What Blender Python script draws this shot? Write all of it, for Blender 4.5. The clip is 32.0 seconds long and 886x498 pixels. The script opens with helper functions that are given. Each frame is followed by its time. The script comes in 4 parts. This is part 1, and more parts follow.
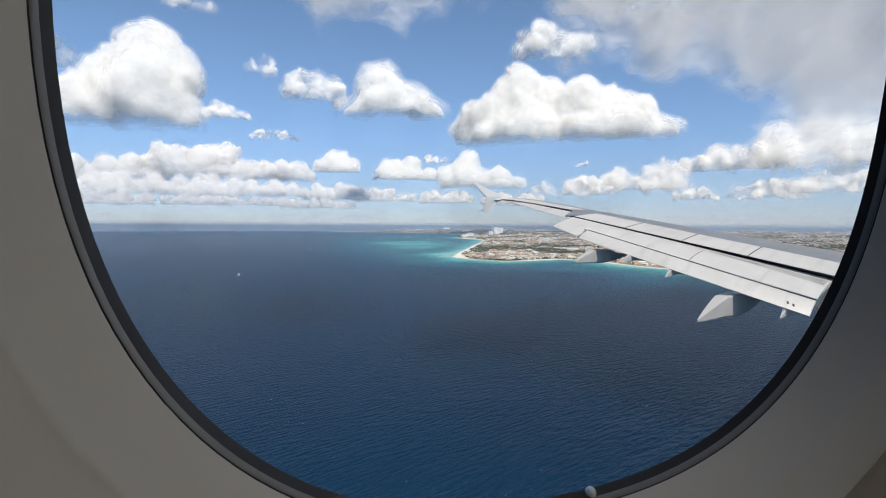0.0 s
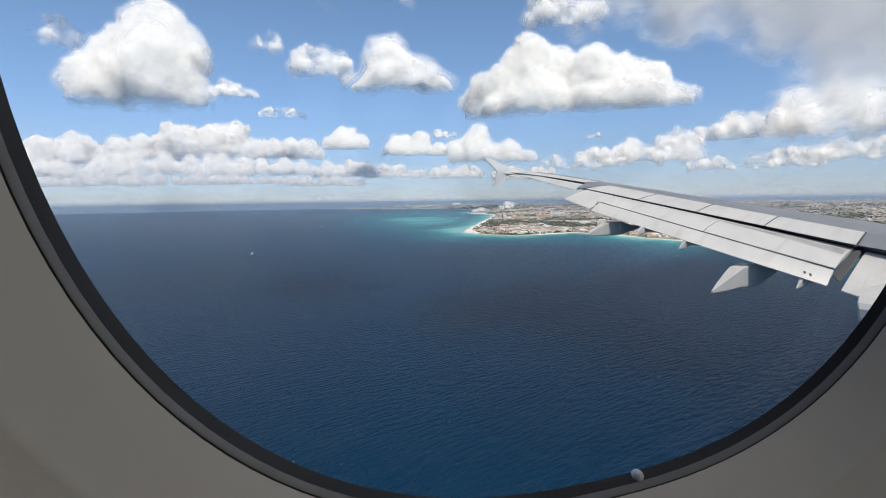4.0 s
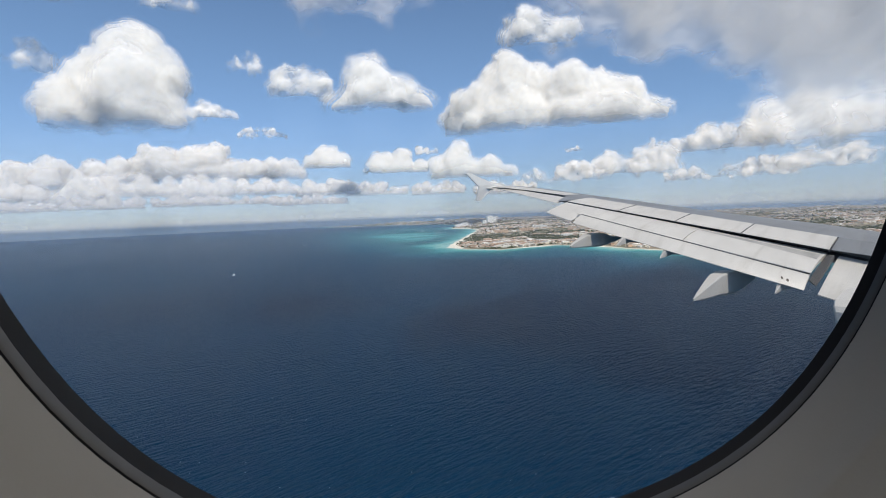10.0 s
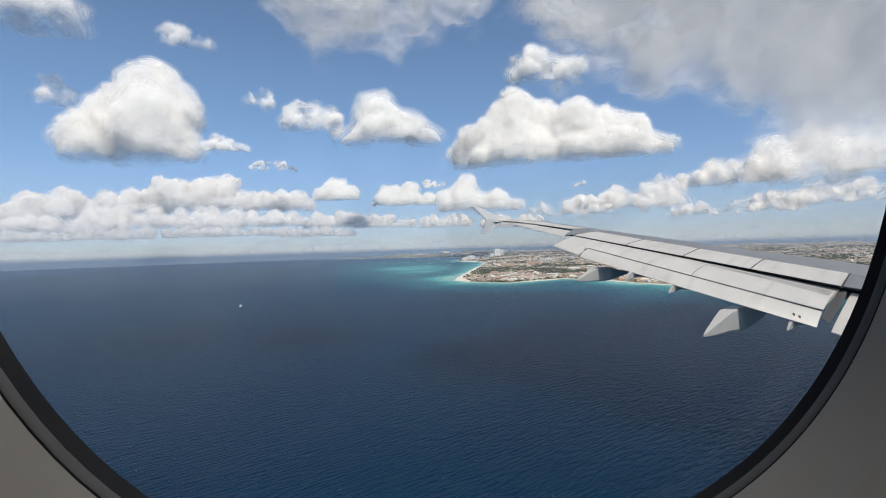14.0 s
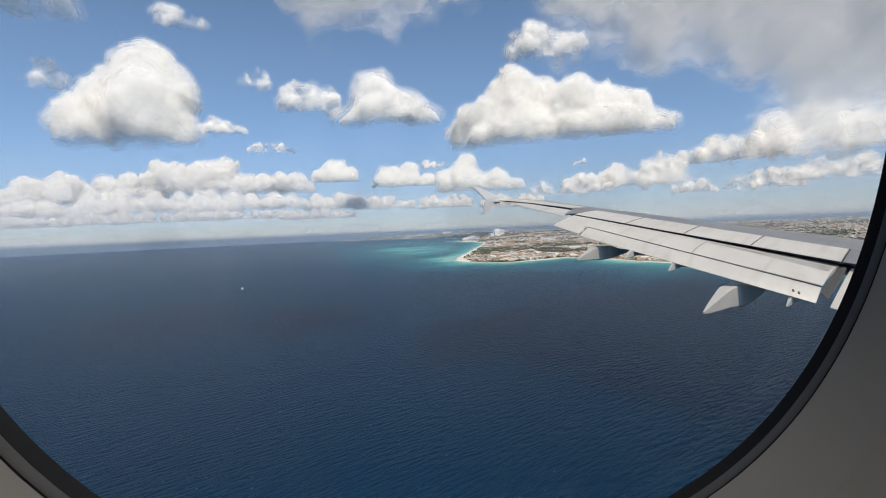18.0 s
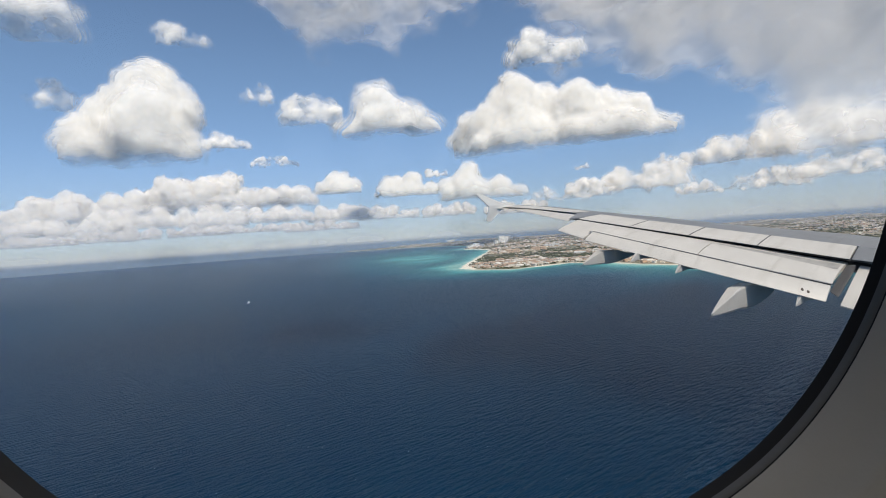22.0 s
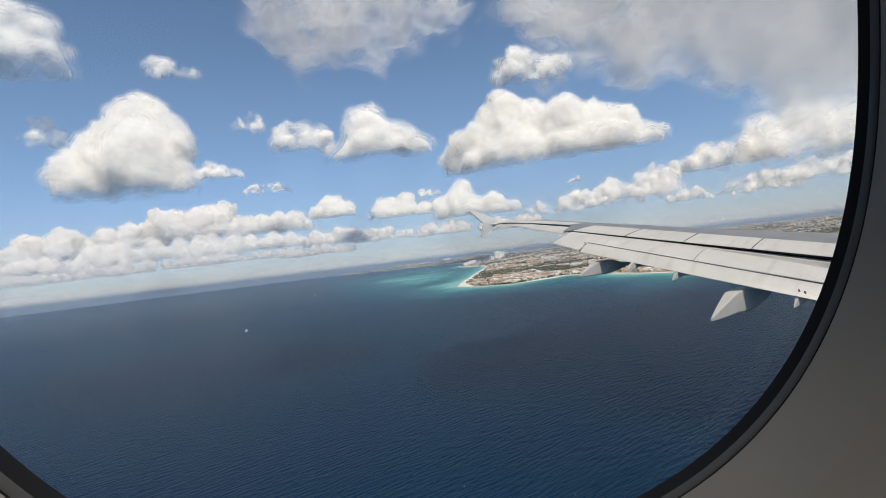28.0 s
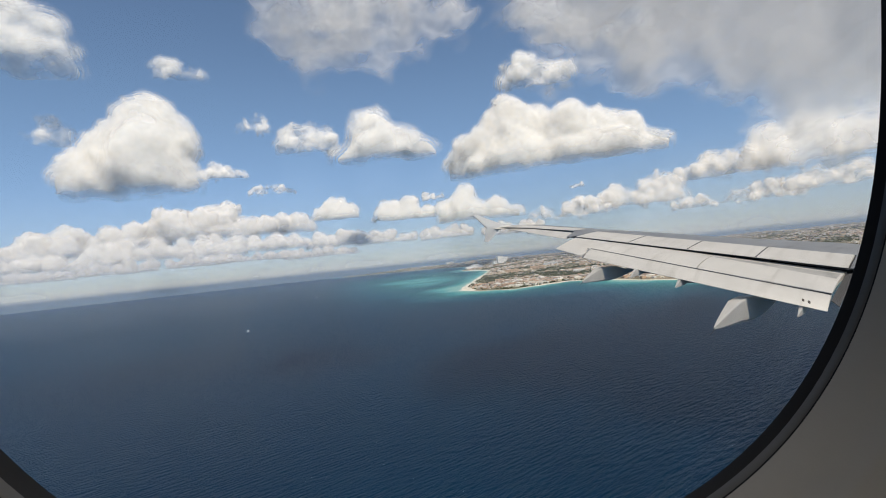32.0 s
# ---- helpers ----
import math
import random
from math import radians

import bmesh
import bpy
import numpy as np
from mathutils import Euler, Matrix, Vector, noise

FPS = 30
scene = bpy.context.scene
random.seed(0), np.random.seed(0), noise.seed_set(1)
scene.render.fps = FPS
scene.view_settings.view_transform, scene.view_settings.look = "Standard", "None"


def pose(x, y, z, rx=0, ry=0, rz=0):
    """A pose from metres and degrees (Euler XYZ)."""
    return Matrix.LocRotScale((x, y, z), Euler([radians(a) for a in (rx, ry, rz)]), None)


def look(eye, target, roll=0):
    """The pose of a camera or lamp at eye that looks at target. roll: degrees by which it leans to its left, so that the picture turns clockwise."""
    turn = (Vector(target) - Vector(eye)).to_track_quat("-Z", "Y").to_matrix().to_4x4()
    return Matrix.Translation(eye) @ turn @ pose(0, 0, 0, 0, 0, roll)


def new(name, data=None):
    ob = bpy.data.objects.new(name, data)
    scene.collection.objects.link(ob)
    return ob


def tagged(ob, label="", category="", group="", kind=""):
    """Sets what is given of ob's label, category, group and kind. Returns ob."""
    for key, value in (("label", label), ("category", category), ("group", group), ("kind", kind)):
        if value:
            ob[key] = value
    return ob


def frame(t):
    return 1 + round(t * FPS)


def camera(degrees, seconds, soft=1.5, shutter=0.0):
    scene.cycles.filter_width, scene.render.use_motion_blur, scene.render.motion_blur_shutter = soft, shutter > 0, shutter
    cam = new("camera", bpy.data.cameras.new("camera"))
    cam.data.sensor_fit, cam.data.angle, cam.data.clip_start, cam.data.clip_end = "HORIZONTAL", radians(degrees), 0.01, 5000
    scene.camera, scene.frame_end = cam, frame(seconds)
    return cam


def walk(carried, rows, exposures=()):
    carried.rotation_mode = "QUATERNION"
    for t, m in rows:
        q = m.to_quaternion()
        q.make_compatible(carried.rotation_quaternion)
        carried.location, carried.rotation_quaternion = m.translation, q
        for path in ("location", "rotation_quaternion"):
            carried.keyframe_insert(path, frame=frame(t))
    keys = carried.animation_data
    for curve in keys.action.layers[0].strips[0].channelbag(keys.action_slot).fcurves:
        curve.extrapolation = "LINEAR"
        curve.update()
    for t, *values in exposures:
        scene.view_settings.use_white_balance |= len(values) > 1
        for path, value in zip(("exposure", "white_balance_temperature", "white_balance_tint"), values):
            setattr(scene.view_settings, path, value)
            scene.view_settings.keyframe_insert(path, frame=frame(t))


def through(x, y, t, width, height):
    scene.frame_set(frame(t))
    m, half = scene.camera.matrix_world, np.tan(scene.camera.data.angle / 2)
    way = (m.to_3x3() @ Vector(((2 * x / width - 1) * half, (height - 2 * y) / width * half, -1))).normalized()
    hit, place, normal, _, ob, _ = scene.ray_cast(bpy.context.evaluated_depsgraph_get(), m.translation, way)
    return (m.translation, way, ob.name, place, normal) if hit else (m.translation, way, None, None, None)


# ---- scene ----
cam = camera(84.2, 32.0, 1.0)
# seconds, place in the cabin (x forward along the fuselage, y out to the wing, z up), pitch, roll, yaw
ROWS = [
    (0.0, -0.0142, -0.0209, 0.0075, -2.91, -0.30, -37.16),
    (0.5, -0.0152, -0.0166, -0.0004, -3.96, -1.14, -37.39),
    (1.0, -0.0162, -0.0123, -0.0083, -4.03, -0.64, -37.01),
    (1.5, -0.0143, -0.0122, -0.0087, -4.47, -0.07, -36.39),
    (2.0, -0.0124, -0.0122, -0.0092, -5.94, 0.47, -35.86),
    (2.5, -0.0091, -0.0076, -0.0050, -6.99, 1.21, -35.21),
    (3.0, -0.0057, -0.0029, -0.0007, -6.98, 1.06, -35.11),
    (3.5, -0.0045, -0.0021, -0.0004, -6.24, 0.97, -35.36),
    (5.5, 0.0004, 0.0010, 0.0012, -5.31, 0.97, -37.71),
    (6.0, 0.0016, 0.0018, 0.0016, -5.18, 1.22, -37.82),
    (6.5, 0.0015, 0.0011, 0.0015, -5.24, 1.19, -37.60),
    (7.0, 0.0015, 0.0004, 0.0014, -5.36, 1.24, -37.45),
    (7.5, 0.0015, -0.0003, 0.0013, -5.32, 1.06, -37.39),
    (8.0, 0.0014, -0.0010, 0.0012, -4.81, 1.40, -37.49),
    (8.5, 0.0014, -0.0017, 0.0012, -4.31, 1.96, -37.76),
    (9.0, 0.0014, -0.0024, 0.0011, -3.89, 2.23, -37.88),
    (9.5, 0.0019, -0.0026, 0.0021, -3.95, 2.27, -38.02),
    (10.0, 0.0023, -0.0028, 0.0032, -3.98, 2.23, -37.92),
    (10.5, 0.0027, -0.0031, 0.0042, -3.31, 2.32, -37.39),
    (11.0, 0.0031, -0.0034, 0.0053, -2.92, 2.43, -37.03),
    (11.5, 0.0036, -0.0036, 0.0064, -2.43, 2.37, -36.86),
    (12.0, 0.0040, -0.0039, 0.0074, -1.70, 2.58, -37.03),
    (12.5, 0.0043, -0.0050, 0.0061, -1.01, 2.99, -37.56),
    (13.0, 0.0046, -0.0062, 0.0048, -0.73, 2.57, -37.69),
    (13.5, 0.0048, -0.0074, 0.0035, -0.16, 2.05, -37.40),
    (15.5, 0.0058, -0.0121, -0.0018, -0.51, 1.48, -36.74),
    (16.0, 0.0061, -0.0133, -0.0032, -0.71, 2.62, -36.65),
    (16.5, 0.0077, -0.0130, 0.0037, -1.89, 4.13, -36.58),
    (17.0, 0.0094, -0.0125, 0.0107, -2.73, 3.16, -37.01),
    (17.5, 0.0103, -0.0114, 0.0093, -2.57, 2.94, -37.16),
    (18.0, 0.0113, -0.0103, 0.0080, -2.40, 2.46, -37.08),
    (18.5, 0.0123, -0.0092, 0.0066, -1.62, 2.41, -36.77),
    (19.0, 0.0132, -0.0081, 0.0053, -1.20, 3.15, -36.59),
    (19.5, 0.0142, -0.0070, 0.0039, -1.10, 3.38, -36.61),
    (20.0, 0.0152, -0.0059, 0.0026, -1.84, 3.61, -36.70),
    (20.5, 0.0156, -0.0058, 0.0026, -1.84, 3.76, -36.66),
    (21.0, 0.0160, -0.0058, 0.0027, -1.60, 4.03, -36.76),
    (21.5, 0.0163, -0.0058, 0.0028, -1.22, 4.29, -36.73),
    (22.0, 0.0167, -0.0057, 0.0028, -1.39, 4.03, -36.57),
    (22.5, 0.0171, -0.0057, 0.0029, -1.82, 3.88, -36.28),
    (23.0, 0.0174, -0.0057, 0.0029, -2.03, 3.92, -36.00),
    (23.5, 0.0173, -0.0064, 0.0023, -2.92, 3.48, -35.97),
    (24.0, 0.0172, -0.0072, 0.0016, -2.81, 3.54, -36.15),
    (24.5, 0.0171, -0.0079, 0.0009, -2.40, 3.23, -36.30),
    (25.0, 0.0170, -0.0086, 0.0003, -1.79, 3.10, -36.10),
    (25.5, 0.0169, -0.0094, -0.0004, -1.96, 3.30, -35.85),
    (27.5, 0.0164, -0.0122, -0.0031, -0.09, 5.95, -36.95),
    (28.0, 0.0163, -0.0130, -0.0038, 0.72, 6.76, -37.04),
    (28.5, 0.0162, -0.0124, -0.0036, 1.11, 7.33, -37.00),
    (29.0, 0.0161, -0.0119, -0.0033, 0.89, 7.43, -37.00),
    (29.5, 0.0160, -0.0114, -0.0031, 0.79, 7.16, -36.97),
    (30.0, 0.0159, -0.0109, -0.0029, 1.02, 6.69, -36.90),
    (30.5, 0.0157, -0.0104, -0.0027, 1.12, 6.39, -36.80),
    (31.0, 0.0156, -0.0100, -0.0025, 1.20, 6.42, -36.77),
    (31.5, 0.0155, -0.0095, -0.0023, 1.35, 6.16, -36.77),
    (32.0, 0.0153, -0.0090, -0.0021, 1.19, 5.88, -36.73),
]
walk(cam, [(t, pose(x, y, z, 90 + pitch, roll, yaw)) for t, x, y, z, pitch, roll, yaw in ROWS], exposures=((0, 0.22, 6500, 10), (4, 0.18, 6500, 10), (8, 0.10, 6500, 10), (12, 0.06, 6550, 10), (18, 0.06, 6800, 10), (24, 0.06, 6800, 10), (29, 0.03, 6950, 10), (32, 0.0, 7000, 10)))

# ---------------------------------------------------------------- light
SEA = -75.0                       # sea level below the eye
SUN_DIR = Vector((-0.10, -0.56, 0.80)).normalized()
SUN_EL, SUN_AZ = math.asin(SUN_DIR.z), math.atan2(SUN_DIR.x, SUN_DIR.y)

scene.cycles.transparent_max_bounces = 32       # many thin layers of vapour lie behind one another
world = bpy.data.worlds.new("world")
scene.world = world
world.use_nodes = True
wn, wl = world.node_tree.nodes, world.node_tree.links
wn.clear()
sky = wn.new("ShaderNodeTexSky")
sky.sky_type, sky.sun_disc = "NISHITA", False
sky.sun_elevation, sky.sun_rotation = SUN_EL, SUN_AZ % (2 * math.pi)
sky.altitude, sky.air_density, sky.dust_density, sky.ozone_density = 1500, 1.0, 0.25, 4.0
geo = wn.new("ShaderNodeTexCoord")
sep = wn.new("ShaderNodeSeparateXYZ")
wl.new(geo.outputs["Generated"], sep.inputs[0])
below = wn.new("ShaderNodeMapRange")      # the open sea goes on under the horizon
below.inputs["From Min"].default_value, below.inputs["From Max"].default_value = -0.004, 0.004
below.inputs["To Min"].default_value, below.inputs["To Max"].default_value = 1.0, 0.0
wl.new(sep.outputs["Z"], below.inputs["Value"])
wmix = wn.new("ShaderNodeMix")
wmix.data_type = "RGBA"
wl.new(below.outputs["Result"], wmix.inputs["Factor"])
tint = wn.new("ShaderNodeMix")
tint.data_type, tint.blend_type = "RGBA", "MULTIPLY"
tint.inputs["Factor"].default_value = 1.0
haze = wn.new("ShaderNodeMapRange")        # sea haze dims and blues the lowest sky
haze.interpolation_type = "SMOOTHSTEP"
haze.inputs["From Min"].default_value, haze.inputs["From Max"].default_value = -0.02, 0.36
wl.new(sep.outputs["Z"], haze.inputs["Value"])
hue = wn.new("ShaderNodeMix")
hue.data_type = "RGBA"
hue.inputs["A"].default_value, hue.inputs["B"].default_value = (0.61, 0.62, 0.70, 1), (0.91, 0.92, 0.88, 1)
wl.new(haze.outputs["Result"], hue.inputs["Factor"])
wl.new(hue.outputs["Result"], tint.inputs["B"])
wl.new(sky.outputs["Color"], tint.inputs["A"])
wl.new(tint.outputs["Result"], wmix.inputs["A"])
wmix.inputs["B"].default_value = (1.0, 1.5, 2.2, 1)
back = wn.new("ShaderNodeBackground")
back.inputs["Strength"].default_value = 0.15
wl.new(wmix.outputs["Result"], back.inputs["Color"])
wout = wn.new("ShaderNodeOutputWorld")
wl.new(back.outputs[0], wout.inputs[0])

sun = new("sun", bpy.data.lights.new("sun", "SUN"))
sun.data.energy, sun.data.angle, sun.data.color = 4.0, radians(0.6), (1.0, 0.935, 0.83)
sun.matrix_world = look(SUN_DIR * 50, (0, 0, 0))


# ---------------------------------------------------------------- materials
def material(name, base, rough=0.5, metal=0.0, spread=0.12, scale=4.0, bump=0.0, bump_scale=30.0, spec=0.5, objvar=0.0, islevar=0.0):
    """A procedural surface: two scales of noise in the colour, fine relief, and a tone that varies by object or island."""
    m = bpy.data.materials.new(name)
    m.use_nodes = True
    n, l = m.node_tree.nodes, m.node_tree.links
    b = n["Principled BSDF"]
    tc = n.new("ShaderNodeTexCoord")
    n1 = n.new("ShaderNodeTexNoise")
    n1.inputs["Scale"].default_value, n1.inputs["Detail"].default_value = scale, 6
    l.new(tc.outputs["Object"], n1.inputs["Vector"])
    n2 = n.new("ShaderNodeTexNoise")
    n2.inputs["Scale"].default_value, n2.inputs["Detail"].default_value = scale * 9, 4
    l.new(tc.outputs["Object"], n2.inputs["Vector"])
    add = n.new("ShaderNodeMath")
    add.operation = "MULTIPLY_ADD"
    l.new(n2.outputs["Fac"], add.inputs[0])
    add.inputs[1].default_value = 0.4
    l.new(n1.outputs["Fac"], add.inputs[2])
    rng = n.new("ShaderNodeMapRange")
    rng.inputs["From Min"].default_value, rng.inputs["From Max"].default_value = 0.35, 1.05
    rng.inputs["To Min"].default_value, rng.inputs["To Max"].default_value = 1 - spread, 1 + spread
    l.new(add.outputs[0], rng.inputs["Value"])
    value = rng.outputs["Result"]
    for amount, node, socket in ((objvar, "ShaderNodeObjectInfo", "Random"), (islevar, "ShaderNodeNewGeometry", "Random Per Island")):
        if amount:
            info = n.new(node)
            r2 = n.new("ShaderNodeMapRange")
            r2.inputs["To Min"].default_value, r2.inputs["To Max"].default_value = 1 - amount, 1 + amount
            l.new(info.outputs[socket], r2.inputs["Value"])
            mul = n.new("ShaderNodeMath")
            mul.operation = "MULTIPLY"
            l.new(value, mul.inputs[0])
            l.new(r2.outputs["Result"], mul.inputs[1])
            value = mul.outputs[0]
    hsv = n.new("ShaderNodeHueSaturation")
    hsv.inputs["Color"].default_value = (*base, 1)
    l.new(value, hsv.inputs["Value"])
    l.new(hsv.outputs["Color"], b.inputs["Base Color"])
    b.inputs["Roughness"].default_value, b.inputs["Metallic"].default_value = rough, metal
    b.inputs["Specular IOR Level"].default_value = spec
    if bump:
        bn = n.new("ShaderNodeTexNoise")
        bn.inputs["Scale"].default_value, bn.inputs["Detail"].default_value = bump_scale, 5
        l.new(tc.outputs["Object"], bn.inputs["Vector"])
        bp = n.new("ShaderNodeBump")
        bp.inputs["Strength"].default_value, bp.inputs["Distance"].default_value = bump, 0.02
        l.new(bn.outputs["Fac"], bp.inputs["Height"])
        l.new(bp.outputs["Normal"], b.inputs["Normal"])
    return m


WING_WHITE = material("wing_paint", (0.60, 0.565, 0.51), 0.38, 0, 0.10, 1.3, 0.05, 6)
WING_GREY = material("wing_skin_grey", (0.22, 0.225, 0.23), 0.42, 0.1, 0.12, 1.6, 0.05, 6)
WORN = material("worn_paint", (0.42, 0.40, 0.37), 0.5, 0.1, 0.35, 2.5)
# near-black: holds the shade of the wing's slots, and colours the rubber joint seals
COVE = material("slot_shade_and_seal", (0.05, 0.053, 0.065), 0.6, 0, 0.2, 3)
def streaked(m, strength):
    """Adds rain and oil streaks that run fore and aft over the paint."""
    n, l = m.node_tree.nodes, m.node_tree.links
    b = n["Principled BSDF"]
    old = b.inputs["Base Color"].links[0].from_socket
    tc, mp, nz, rg, mx = n.new("ShaderNodeTexCoord"), n.new("ShaderNodeMapping"), n.new("ShaderNodeTexNoise"), n.new("ShaderNodeMapRange"), n.new("ShaderNodeMix")
    mp.inputs["Scale"].default_value = (0.25, 3.2, 0.6)
    l.new(tc.outputs["Object"], mp.inputs["Vector"])
    nz.inputs["Scale"].default_value, nz.inputs["Detail"].default_value = 1.6, 7
    l.new(mp.outputs[0], nz.inputs["Vector"])
    rg.inputs["From Min"].default_value, rg.inputs["From Max"].default_value = 0.52, 0.78
    rg.inputs["To Max"].default_value = strength
    l.new(nz.outputs["Fac"], rg.inputs["Value"])
    mx.data_type, mx.blend_type = "RGBA", "MULTIPLY"
    mx.inputs["B"].default_value = (0.48, 0.45, 0.40, 1)
    l.new(rg.outputs["Result"], mx.inputs["Factor"])
    l.new(old, mx.inputs["A"])
    l.new(mx.outputs["Result"], b.inputs["Base Color"])


streaked(WING_WHITE, 0.36)
streaked(WING_GREY, 0.45)
FAIRING = material("fairing_paint", (0.60, 0.565, 0.51), 0.4, 0, 0.10, 2.0, 0.04, 8)
DARK_METAL = material("greasy_metal", (0.11, 0.105, 0.10), 0.5, 0.4, 0.3, 10)
SEALRUBBER = material("seal_rubber", (0.012, 0.012, 0.014), 0.5, 0, 0.15, 25)
BEZEL = material("bezel_plastic", (0.17, 0.163, 0.155), 0.4, 0, 0.06, 20, 0.03, 400)
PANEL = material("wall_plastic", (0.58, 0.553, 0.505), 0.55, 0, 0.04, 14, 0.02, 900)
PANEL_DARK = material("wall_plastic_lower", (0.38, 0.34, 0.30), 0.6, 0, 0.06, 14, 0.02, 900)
CABIN = material("cabin_lining", (0.26, 0.245, 0.225), 0.6, 0, 0.06, 3)
CARPET = material("cabin_carpet", (0.06, 0.07, 0.11), 0.9, 0, 0.3, 40)


def emitter(name, color, strength):
    m = bpy.data.materials.new(name)
    m.use_nodes = True
    n, l = m.node_tree.nodes, m.node_tree.links
    n.clear()
    e = n.new("ShaderNodeEmission")
    e.inputs["Color"].default_value, e.inputs["Strength"].default_value = (*color, 1), strength
    o = n.new("ShaderNodeOutputMaterial")
    l.new(e.outputs[0], o.inputs[0])
    return m


def glass_material():
    m = bpy.data.materials.new("window_acrylic")
    m.use_nodes = True
    n, l = m.node_tree.nodes, m.node_tree.links
    n.clear()
    tr, gl = n.new("ShaderNodeBsdfTransparent"), n.new("ShaderNodeBsdfGlossy")
    tr.inputs["Color"].default_value = (0.955, 0.965, 0.97, 1)
    gl.inputs["Roughness"].default_value = 0.06
    fr = n.new("ShaderNodeFresnel")
    fr.inputs["IOR"].default_value = 1.3
    mx, o = n.new("ShaderNodeMixShader"), n.new("ShaderNodeOutputMaterial")
    l.new(fr.outputs[0], mx.inputs[0])
    l.new(tr.outputs[0], mx.inputs[1])
    l.new(gl.outputs[0], mx.inputs[2])
    l.new(mx.outputs[0], o.inputs[0])
    return m


def sea_material():
    m = bpy.data.materials.new("sea_water")
    m.use_nodes = True
    n, l = m.node_tree.nodes, m.node_tree.links
    b = n["Principled BSDF"]
    tc = n.new("ShaderNodeTexCoord")
    at = n.new("ShaderNodeAttribute")
    at.attribute_name = "shallow"
    big = n.new("ShaderNodeTexNoise")
    big.inputs["Scale"].default_value, big.inputs["Detail"].default_value = 0.006, 5
    stretch = n.new("ShaderNodeMapping")
    stretch.inputs["Rotation"].default_value = (0, 0, radians(-42))
    stretch.inputs["Scale"].default_value = (0.45, 1.6, 1)
    l.new(tc.outputs["Object"], stretch.inputs["Vector"])
    l.new(stretch.outputs[0], big.inputs["Vector"])
    # reef and sand patches break up the shallow water
    mod = n.new("ShaderNodeMath")
    mod.operation = "MULTIPLY_ADD"
    l.new(big.outputs["Fac"], mod.inputs[0])
    mod.inputs[1].default_value, mod.inputs[2].default_value = 1.3, -0.65
    ad = n.new("ShaderNodeMath")
    ad.operation, ad.use_clamp = "MULTIPLY_ADD", True
    l.new(mod.outputs[0], ad.inputs[0])
    l.new(at.outputs["Fac"], ad.inputs[1])
    l.new(at.outputs["Fac"], ad.inputs[2])
    ramp = n.new("ShaderNodeValToRGB")
    for pos, col in ((0.0, (0.0014, 0.029, 0.067, 1)), (0.25, (0.0050, 0.078, 0.122, 1)), (0.55, (0.014, 0.12, 0.14, 1)), (0.85, (0.06, 0.30, 0.30, 1)), (1.0, (0.22, 0.42, 0.38, 1))):
        e = ramp.color_ramp.elements.new(pos) if pos not in (0.0, 1.0) else ramp.color_ramp.elements[0 if pos == 0.0 else -1]
        e.color = col
    l.new(ad.outputs[0], ramp.inputs[0])
    l.new(ramp.outputs[0], b.inputs["Base Color"])
    b.inputs["Roughness"].default_value, b.inputs["IOR"].default_value = 0.30, 1.13
    # wind waves: long crests, cross chop, ripples
    prev = None
    for k, (scale, sx, sy, rot, dist, strength) in enumerate(((0.05, 0.4, 1.7, -47, 1.6, 0.35), (0.40, 0.35, 1.5, -56, 2.0, 1.0), (1.2, 0.45, 1.3, -46, 0.55, 1.0))):
        mp, nz, bp = n.new("ShaderNodeMapping"), n.new("ShaderNodeTexNoise"), n.new("ShaderNodeBump")
        mp.inputs["Rotation"].default_value, mp.inputs["Scale"].default_value = (0, 0, radians(rot)), (sx, sy, 1)
        l.new(tc.outputs["Object"], mp.inputs["Vector"])
        nz.inputs["Scale"].default_value, nz.inputs["Detail"].default_value = scale, 3
        l.new(mp.outputs[0], nz.inputs["Vector"])
        bp.inputs["Distance"].default_value, bp.inputs["Strength"].default_value = dist, strength
        l.new(nz.outputs["Fac"], bp.inputs["Height"])
        if prev:
            l.new(prev.outputs["Normal"], bp.inputs["Normal"])
        prev = bp
    l.new(prev.outputs["Normal"], b.inputs["Normal"])
    return m


